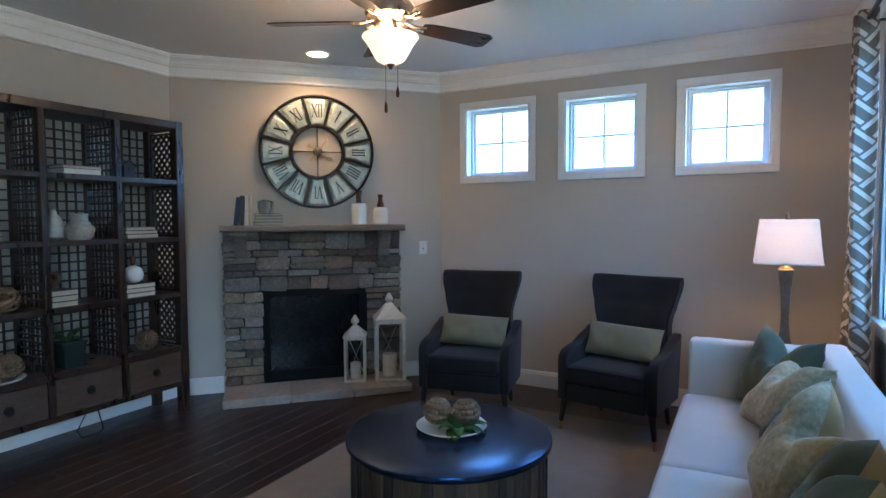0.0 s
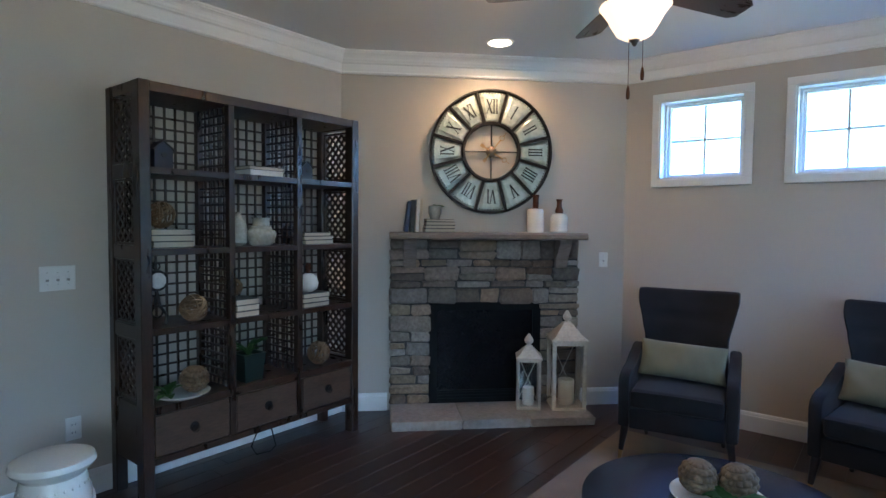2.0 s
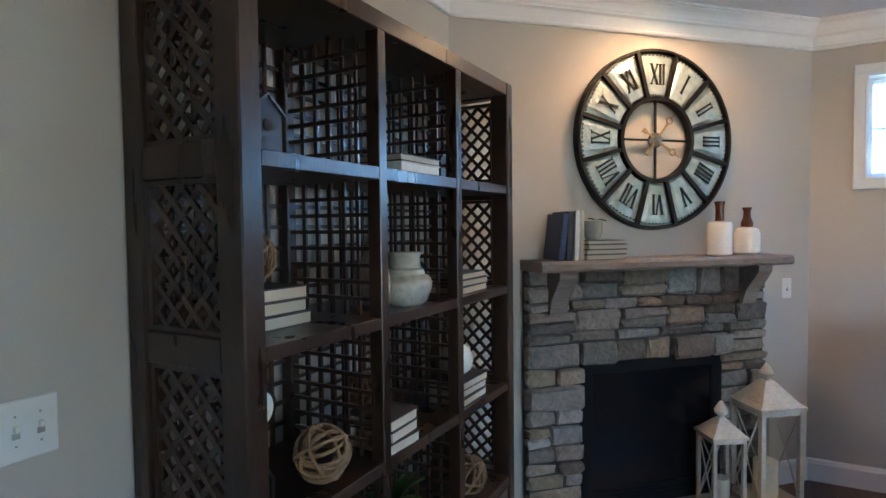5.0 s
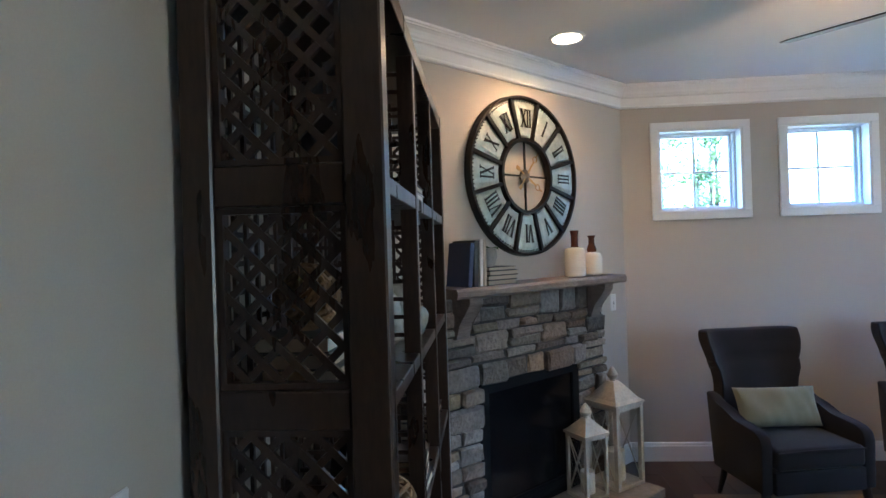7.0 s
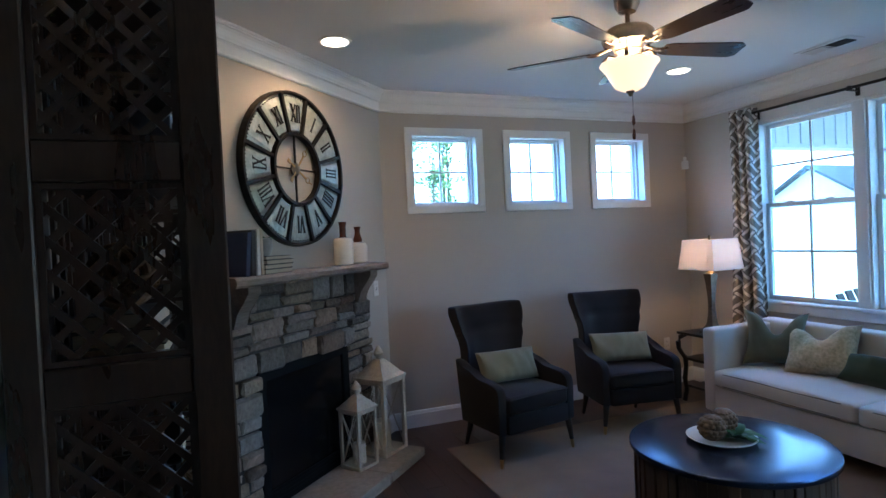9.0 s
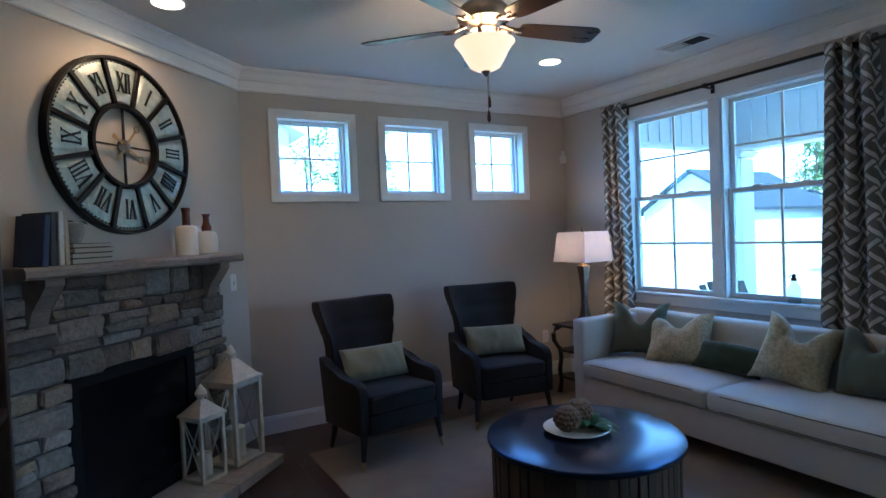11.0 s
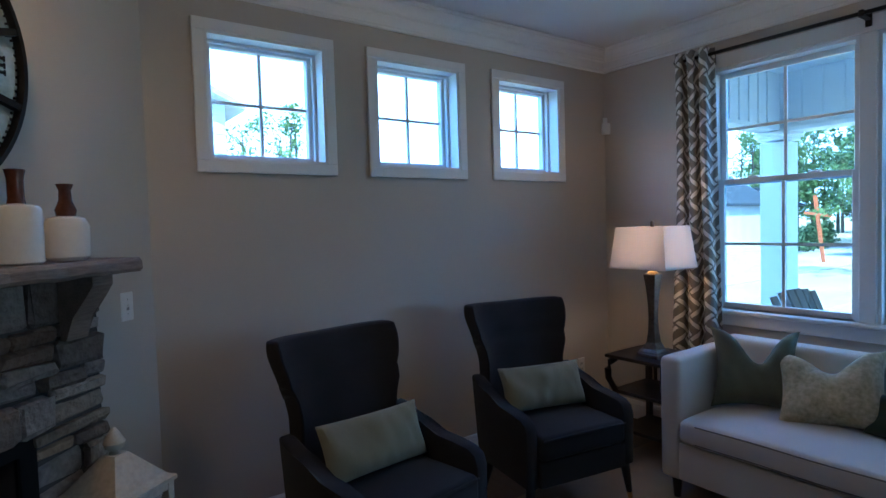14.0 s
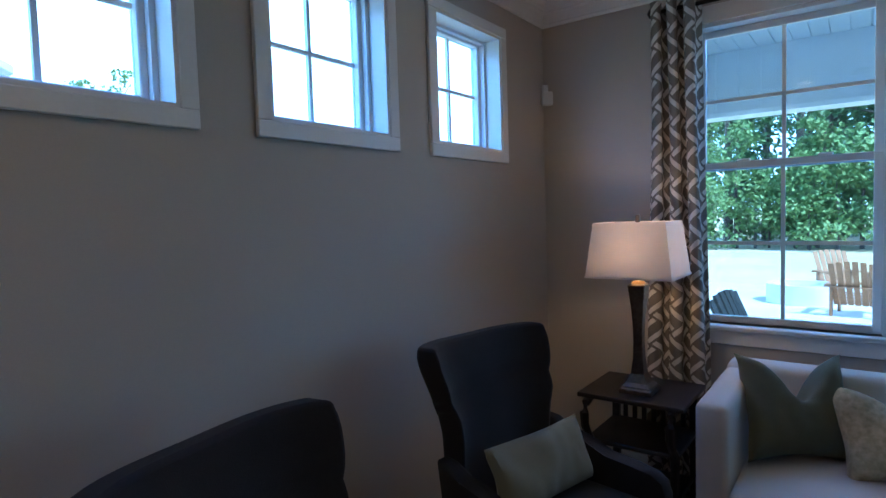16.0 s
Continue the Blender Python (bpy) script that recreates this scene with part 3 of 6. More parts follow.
# ---- fireplace ----
def fireplace():
    rng = random.Random(7)
    e = empty("fireplace", FM, "grey-brown ledgestone fireplace with wooden mantel shelf and raised hearth", "fireplace")
    U0, U1, F0, F1, FT, HT, ZT = -0.75, 0.735, -0.435, 0.417, 0.838, 0.066, 1.335
    boxes("mortar_bed", MORTAR, [((U0 + 0.01, -0.062, HT), (F0 - 0.01, -0.004, ZT)), ((F1 + 0.01, -0.062, HT), (U1 - 0.01, -0.004, ZT)), ((F0 - 0.01, -0.062, FT + 0.01), (F1 + 0.01, -0.004, ZT))], e)

    def stone(u0, u1, z0, z1):
        bm = bmesh.new()
        w, h = u1 - u0, z1 - z0
        d = rng.uniform(0.068, 0.104)
        vs = box(bm, (-w / 2, -d, -h / 2), (w / 2, -0.03, h / 2), bevel=min(0.011, h * 0.2))
        for v in bm.verts:
            v.co.x += rng.uniform(-0.009, 0.009)
            v.co.z += rng.uniform(-0.008, 0.008)
            v.co.y += rng.uniform(-0.006, 0.004)
        done(bm, "stone", STONE, e, False, pose((u0 + u1) / 2, 0, (z0 + z1) / 2))

    def course(u0, u1, z0, z1):
        u = u0
        g = 0.005
        while u < u1 - 0.01:
            w = rng.uniform(0.10, 0.30)
            if u1 - (u + w) < 0.09:
                w = u1 - u
            if w > 0.36:
                w *= 0.5
            if z1 - z0 > 0.095 and rng.random() < 0.3:
                zm = z0 + (z1 - z0) * rng.uniform(0.4, 0.6)
                stone(u + g, u + w - g, z0 + g, zm - g / 2)
                stone(u + g, u + w - g, zm + g / 2, z1 - g)
            else:
                stone(u + g, u + w - g, z0 + g, z1 - g)
            u += w

    def stack(z0, z1, u0, u1):
        z = z0
        while z < z1 - 0.01:
            h = rng.uniform(0.052, 0.125)
            if z1 - (z + h) < 0.045:
                h = z1 - z
            course(u0, u1, z, z + h)
            z += h

    stack(HT, FT, U0, F0)
    stack(HT, FT, F1, U1)
    stack(FT, ZT, U0, U1)
    # firebox
    boxes("firebox", BLACK, [((F0 - 0.012, -0.075, FT - 0.05), (F1 + 0.012, -0.055, FT + 0.012)), ((F0 - 0.012, -0.075, HT), (F0 + 0.05, -0.055, FT - 0.05)), ((F1 - 0.05, -0.075, HT), (F1 + 0.012, -0.055, FT - 0.05)),
                             ((F0 + 0.05, -0.075, HT), (F1 - 0.05, -0.055, HT + 0.10)), ((F0, -0.030, HT), (F1, -0.006, FT))], e)
    boxes("louvre", BLACK, [((F0 + 0.06, -0.082, HT + 0.025 + 0.024 * i), (F1 - 0.06, -0.076, HT + 0.038 + 0.024 * i)) for i in range(3)], e)
    boxes("glass_front", BLACKGLASS, [((F0 + 0.05, -0.064, HT + 0.10), (F1 - 0.05, -0.060, FT - 0.05))], e)
    # mantel shelf with an uneven edge, on two brackets
    bm = bmesh.new()
    nseg = 40
    secs = []
    for i in range(nseg + 1):
        u = -0.752 + 1.49 * i / nseg
        f = -0.252 - 0.010 * noise.noise(Vector((u * 7, 0, 0))) - 0.006 * noise.noise(Vector((u * 25, 3, 0)))
        zb = 1.338 + 0.006 * noise.noise(Vector((u * 9, 8, 0)))
        zt = 1.39 + 0.002 * noise.noise(Vector((u * 12, 5, 0)))
        secs.append([bm.verts.new(p) for p in ((u, -0.002, zb), (u, f + 0.012, zb), (u, f, zb + 0.012), (u, f + 0.002, zt - 0.014), (u, f + 0.012, zt), (u, -0.002, zt))])
    for a, b in zip(secs, secs[1:]):
        for i in range(6):
            bm.faces.new((a[i], a[(i + 1) % 6], b[(i + 1) % 6], b[i]))
    bm.faces.new(secs[0])
    bm.faces.new(secs[-1][::-1])
    done(bm, "mantel_shelf", MANTEL, e)
    for u in (-0.60, 0.575):
        bm = bmesh.new()
        extrude_profile(bm, [(-0.09, 1.336), (-0.225, 1.336), (-0.225, 1.305), (-0.20, 1.27), (-0.14, 1.20), (-0.115, 1.12), (-0.09, 1.12)], 0.095, pose(u, 0, 0), bevel=0.004)
        done(bm, "bracket", MANTEL, e)
    # hearth of three slabs
    for u0, u1 in ((-0.745, -0.24), (-0.237, 0.25), (0.253, 0.737)):
        bm = bmesh.new()
        box(bm, (u0, -0.475, 0.001), (u1, -0.003, HT), bevel=0.009)
        for v in bm.verts:
            if v.co.y < -0.4:
                v.co.y += rng.uniform(-0.012, 0.012)
                v.co.z += rng.uniform(-0.003, 0.003) if v.co.z > 0.02 else 0
        done(bm, "hearth_slab", HEARTH, e)
    return e


fireplace()


# ---- wall clock ----
def wall_clock():
    R, zc = 0.482, 2.012
    e = empty("wall_clock", FM @ pose(0.03, -0.002, zc), "large round clock with dark metal frame and embossed tin panels", "clock")

    def ring(r0, r1, y0, y1, name, material, n=64):
        bm = bmesh.new()
        rows = []
        for i in range(n):
            a = 2 * math.pi * i / n
            rows.append([bm.verts.new((r * math.sin(a), y, r * math.cos(a))) for r, y in ((r0, y0), (r1, y0), (r1 - 0.004, y1), (r0 + 0.004, y1))])
        for i in range(n):
            p, q = rows[i], rows[(i + 1) % n]
            for k in range(4):
                bm.faces.new((p[k], p[(k + 1) % 4], q[(k + 1) % 4], q[k]))
        return done(bm, name, material, e)

    ring(R - 0.022, R, -0.002, -0.048, "outer_rim", DARKMETAL)
    ring(0.205, 0.232, -0.012, -0.050, "inner_rim", DARKMETAL)
    for k in range(12):
        bm = bmesh.new()
        a = 2 * math.pi * (k + 0.5) / 12
        d = Vector((math.sin(a), 0, math.cos(a)))
        beam(bm, d * 0.228 + Vector((0, -0.032, 0)), d * (R - 0.015) + Vector((0, -0.032, 0)), 0.022, 0.026, d.cross(Vector((0, 1, 0))))
        done(bm, "spoke", DARKMETAL, e)
    bm = bmesh.new()
    for k in range(4):
        a = math.pi / 2 * k
        d = Vector((math.sin(a), 0, math.cos(a)))
        beam(bm, d * 0.02 + Vector((0, -0.022, 0)), d * 0.208 + Vector((0, -0.022, 0)), 0.010, 0.010, d.cross(Vector((0, 1, 0))))
    done(bm, "cross_bars", DARKMETAL, e)
    for k in range(12):
        bm = bmesh.new()
        n, mrow = 6, []
        a0, a1 = 2 * math.pi * (k - 0.44) / 12, 2 * math.pi * (k + 0.44) / 12
        rr = (0.236, 0.244, 0.262, 0.34, 0.425, 0.445, R - 0.024)
        dd = (0, 0.008, 0.010, 0.013, 0.010, 0.008, 0)
        for r, dep in zip(rr, dd):
            row = []
            for i in range(n + 1):
                edge = 0 if i in (0, n) else 1
                a = a0 + (a1 - a0) * i / n
                row.append(bm.verts.new((r * math.sin(a), -0.026 - dep * edge, r * math.cos(a))))
            mrow.append(row)
        for p, q in zip(mrow, mrow[1:]):
            for i in range(n):
                bm.faces.new((p[i], p[i + 1], q[i + 1], q[i]))
        ob = done(bm, "tin_panel", TIN, e)
        so = ob.modifiers.new("thick", "SOLIDIFY")
        so.thickness = 0.003
        bm = bmesh.new()
        a = 2 * math.pi * k / 12
        rng = random.Random(k)
        for i in range(9):
            aa = a0 + (a1 - a0) * (i + 0.5) / 9
            box(bm, (-0.004, -0.037, -0.003), (0.004, -0.028, 0.003), pose(0.447 * math.sin(aa), 0, 0.447 * math.cos(aa), 0, -math.degrees(-aa), 0))
        done(bm, "rivets", DARKMETAL, e)
    # roman numerals
    names = ["XII", "I", "II", "III", "IIII", "V", "VI", "VII", "VIII", "IX", "X", "XI"]
    width = {"I": 0.022, "V": 0.05, "X": 0.05}
    for k, s in enumerate(names):
        bm = bmesh.new()
        tot = sum(width[c] for c in s)
        x, h, y = -tot / 2, 0.105, -0.044

        def bar(x0, z0, x1, z1, w):
            beam(bm, (x0, y, z0), (x1, y, z1), w, 0.004, (1, 0, 0.001))

        for c in s:
            w = width[c]
            xm = x + w / 2
            if c == "I":
                bar(xm, -h / 2, xm, h / 2, 0.010)
                for zz in (-h / 2, h / 2):
                    box(bm, (xm - 0.009, y - 0.002, zz - 0.002), (xm + 0.009, y + 0.002, zz + 0.002))
            elif c == "V":
                bar(xm - 0.019, h / 2, xm, -h / 2, 0.012)
                bar(xm + 0.019, h / 2, xm, -h / 2, 0.006)
                for dx in (-0.019, 0.019):
                    box(bm, (xm + dx - 0.010, y - 0.002, h / 2 - 0.002), (xm + dx + 0.010, y + 0.002, h / 2 + 0.002))
            else:
                bar(xm - 0.019, h / 2, xm + 0.019, -h / 2, 0.012)
                bar(xm + 0.019, h / 2, xm - 0.019, -h / 2, 0.006)
                for dx in (-0.019, 0.019):
                    for zz in (-h / 2, h / 2):
                        box(bm, (xm + dx - 0.010, y - 0.002, zz - 0.002), (xm + dx + 0.010, y + 0.002, zz + 0.002))
            x += w
        a = 360 * k / 12
        done(bm, "numeral", DARKMETAL, e, False, pose(0.345 * math.sin(radians(a)), 0, 0.345 * math.cos(radians(a)), 0, a, 0))
    for ang, ln, nm in ((38, 0.185, "minute_hand"), (122, 0.165, "hour_hand")):
        bm = bmesh.new()
        beam(bm, (0, -0.034, -0.085), (0, -0.034, ln * 0.62), 0.011, 0.003, (1, 0, 0))
        beam(bm, (0, -0.034, ln * 0.80), (0, -0.034, ln), 0.006, 0.003, (1, 0, 0))
        beam(bm, (0, -0.034, -0.10), (0, -0.034, -0.07), 0.024, 0.003, (1, 0, 0))
        ringp = [(0.018 * math.cos(t), -0.034, ln * 0.72 + 0.018 * math.sin(t)) for t in [2 * math.pi * i / 16 for i in range(16)]]
        tube(bm, ringp, 0.003, 6, True)
        done(bm, nm, BRASS, e, False, pose(0, 0, 0, 0, ang, 0))
    bm = bmesh.new()
    lathe(bm, [(0.040, 0), (0.042, 0.012), (0.020, 0.024), (0.0, 0.028)], 16, pose(0, -0.014, 0, 90, 0, 0))
    done(bm, "hub", BRONZE, e, True)


wall_clock()


# ---- open shelf unit with lattice panels ----
def lattice_diag(bm, origin, du, dv, nrm, w, h, pitch, sw, st):
    o, du, dv, nrm = (Vector(v) for v in (origin, du, dv, nrm))
    for sgn in (1, -1):
        k = -h
        while k < w + h:
            # line u = k + v (sgn 1) or u = k + (h - v)
            pts = []
            v0, v1 = max(0, -k), min(h, w - k)
            if v1 - v0 > 0.012:
                a, b = (k + v0, v0), (k + v1, v1)
                if sgn < 0:
                    a, b = (a[0], h - a[1]), (b[0], h - b[1])
                A, B = o + du * a[0] + dv * a[1] + nrm * (0.08 * st * sgn), o + du * b[0] + dv * b[1] + nrm * (0.08 * st * sgn)
                beam(bm, A, B, sw, st, nrm.cross(B - A))
            k += pitch


def lattice_grid(bm, origin, du, dv, nrm, w, h, nu, nv, sw, st):
    o, du, dv, nrm = (Vector(v) for v in (origin, du, dv, nrm))
    for i in range(1, nu):
        p = o + du * (w * i / nu)
        beam(bm, p + nrm * st * 0.4, p + dv * h + nrm * st * 0.4, sw, st, du)
    for j in range(1, nv):
        p = o + dv * (h * j / nv)
        beam(bm, p - nrm * st * 0.4, p + du * w - nrm * st * 0.4, sw, st, dv)


SX0, SX1, SY0, SY1, SZ = -4.185, -3.805, 1.53, 2.982, 2.152
DIV = [(2.011, 2.047), (2.47, 2.51)]
SHELVES = [(1.693, 1.728), (1.282, 1.314), (0.876, 0.909)]


def shelf_unit():
    e = empty("bookshelf", pose(0, 0, 0), "dark-stained wooden open shelf with lattice panels and three drawers", "bookshelf")
    ps = 0.058
    boxes("post", SHELFWOOD, [((SX1 - 0.075, SY0, 0), (SX1, SY0 + ps, SZ))], e, bevel=0.004)
    boxes("post", SHELFWOOD, [((SX1 - 0.075, SY1 - ps, 0), (SX1, SY1, SZ))], e, bevel=0.004)
    boxes("post", SHELFWOOD, [((SX0, SY0, 0), (SX0 + 0.06, SY0 + ps, SZ))], e, bevel=0.004)
    boxes("post", SHELFWOOD, [((SX0, SY1 - ps, 0), (SX0 + 0.06, SY1, SZ))], e, bevel=0.004)
    boxes("top_board", SHELFWOOD, [((SX0, SY0 + ps, 2.10), (SX1 - 0.002, SY1 - ps, SZ - 0.002)), ((SX0 + 0.06, SY0 + 0.002, 2.095), (SX1 - 0.075, SY0 + ps, SZ - 0.002)), ((SX0 + 0.06, SY1 - ps, 2.095), (SX1 - 0.075, SY1 - 0.002, SZ - 0.002))], e, bevel=0.002)
    for a, b in DIV:
        each("upright", SHELFWOOD, [((SX1 - 0.045, a, 0.51), (SX1 - 0.002, b, 2.10)), ((SX0, a, 0.51), (SX0 + 0.04, b, 2.10))], e, bevel=0.002)
    for z0, z1 in SHELVES:
        boxes("shelf", SHELFWOOD, [((SX0, SY0 + ps, z0), (SX1 - 0.004, SY1 - ps, z1))], e, bevel=0.002)
        each("side_rail", SHELFWOOD, [((SX0 + 0.06, SY0 + 0.004, z0 - 0.02), (SX1 - 0.075, SY0 + ps - 0.01, z1 + 0.02)), ((SX0 + 0.06, SY1 - ps + 0.01, z0 - 0.02), (SX1 - 0.075, SY1 - 0.004, z1 + 0.02))], e, bevel=0.003)
    boxes("shelf", SHELFWOOD, [((SX0, SY0 + ps, 0.470), (SX1 - 0.003, SY1 - ps, 0.511))], e, bevel=0.002)
    boxes("drawer_case", SHELFWOOD, [((SX0 + 0.002, SY0 + ps, 0.21), (SX1 - 0.026, SY1 - ps, 0.469)), ((SX1 - 0.026, SY0 + ps, 0.21), (SX1 - 0.004, SY1 - ps, 0.245)),
                                     ((SX0 + 0.06, SY0 + 0.006, 0.21), (SX1 - 0.075, SY0 + ps - 0.001, 0.52)), ((SX0 + 0.06, SY1 - ps + 0.001, 0.21), (SX1 - 0.075, SY1 - 0.006, 0.52))], e, bevel=0.002)
    ys = [SY0 + ps, *(y for d in DIV for y in d), SY1 - ps]
    for i in range(3):
        a, b = ys[2 * i], ys[2 * i + 1]
        d = boxes("drawer", DRAWERWOOD, [((SX1 - 0.025, a + 0.006, 0.252), (SX1 - 0.006, b - 0.006, 0.464))], e, bevel=0.003)
        bm = bmesh.new()
        lathe(bm, [(0.026, 0), (0.026, 0.003), (0.012, 0.006), (0.010, 0.014), (0.015, 0.02), (0.0, 0.024)], 16, pose(SX1 - 0.006, (a + b) / 2, 0.36, 0, 90, 0))
        tube(bm, [(SX1 + 0.012, (a + b) / 2 + 0.018 * math.sin(t), 0.348 - 0.016 * math.cos(t)) for t in [2 * math.pi * k / 12 for k in range(12)]], 0.0025, 6, True)
        done(bm, "pull", DARKMETAL, d, True)
        if i < 2:
            boxes("stile", SHELFWOOD, [((SX1 - 0.025, b + 0.001, 0.246), (SX1 - 0.004, ys[2 * i + 2] - 0.001, 0.469))], e)
    rows = [(0.511, 0.876), (0.909, 1.282), (1.314, 1.693), (1.728, 2.10)]
    for z0, z1 in rows:
        zlo, zhi = z0 + 0.022, z1 - 0.022
        for y in (SY0 + 0.026, SY1 - 0.026):
            bm = bmesh.new()
            lattice_diag(bm, (SX0 + 0.06, y, zlo), (1, 0, 0), (0, 0, 1), (0, 1, 0), 0.245, zhi - zlo, 0.0613, 0.0142, 0.010)
            for q in ((SX0 + 0.06, SX0 + 0.072), (SX1 - 0.087, SX1 - 0.075)):
                box(bm, (q[0], y - 0.013, zlo), (q[1], y + 0.013, zhi))
            box(bm, (SX0 + 0.072, y - 0.013, zlo), (SX1 - 0.087, y + 0.013, zlo + 0.011))
            box(bm, (SX0 + 0.072, y - 0.013, zhi - 0.011), (SX1 - 0.087, y + 0.013, zhi))
            done(bm, "lattice_panel", SHELFWOOD, e)
        for a, b in DIV:
            bm = bmesh.new()
            lattice_grid(bm, (SX0 + 0.04, (a + b) / 2, z0), (1, 0, 0), (0, 0, 1), (0, 1, 0), SX1 - SX0 - 0.085, z1 - z0, 6, 8, 0.011, 0.009)
            done(bm, "divider_grid", SHELFWOOD, e)
        for i in range(3):
            bm = bmesh.new()
            lattice_grid(bm, (SX0 + 0.015, ys[2 * i], z0), (0, 1, 0), (0, 0, 1), (1, 0, 0), ys[2 * i + 1] - ys[2 * i], z1 - z0, 7, 6, 0.012, 0.009)
            done(bm, "back_grid", SHELFWOOD, e)


shelf_unit()


# ---- wing chairs ----
def pillow(name, material, w, h, d, m, label, chop=0.0, parent=None, sag=0.06, category="pillow", group="", back=None):
    """A stuffed cushion standing in the x-z plane, centred, with pinched corners and an optional chopped top."""
    bm = bmesh.new()
    n = 30
    key = w * 31 + h * 57 + d * 83 + m.translation.y * 3
    for sgn in (1, -1):
        g = []
        for j in range(n + 1):
            row = []
            for i in range(n + 1):
                a, b = 2 * i / n - 1, 2 * j / n - 1
                pinch = 1 - sag * 1.7 * (1 - a * a) * abs(b) ** 3
                pinch2 = 1 - sag * 1.7 * (1 - b * b) * abs(a) ** 3
                x, z = a * w / 2 * pinch2, b * h / 2 * pinch
                t = ((1 - abs(a) ** 3.2) * (1 - abs(b) ** 3.2)) ** 0.55
                if chop:
                    dent = math.exp(-((a - 0.06 * math.sin(key)) / 0.40) ** 2)
                    z -= chop * dent * max(0, b + 0.25) ** 1.3
                    crease = math.exp(-((abs(a) - 0.16 - 0.35 * max(0, 0.8 - b)) / 0.10) ** 2) * max(0, b + 0.2)
                    t *= 1 - 0.38 * math.exp(-(a / 0.20) ** 2) * max(0, b) - 0.16 * crease
                fold = 0.020 * noise.noise(Vector((x * 6 + key, z * 6, sgn * 2))) + 0.010 * noise.noise(Vector((x * 17, z * 9 + x * 8, key + sgn)))
                y = sgn * (d / 2 * t + fold * min(1, 2.2 * t)) + 0.014 * noise.noise(Vector((x * 5, z * 5, key)))
                row.append(bm.verts.new((x, y, z)))
            g.append(row)
        for j in range(n):
            for i in range(n):
                bm.faces.new((g[j][i], g[j][i + 1], g[j + 1][i + 1], g[j + 1][i]))
    bmesh.ops.remove_doubles(bm, verts=bm.verts[:], dist=0.0005)
    ob = done(bm, name, material, parent, True, m)
    if back:
        ob.data.materials.append(back)
        for p in ob.data.polygons:
            if p.index < n * n:
                p.material_index = 1
    if parent is None:
        tagged(ob, label, category, group)
    return ob


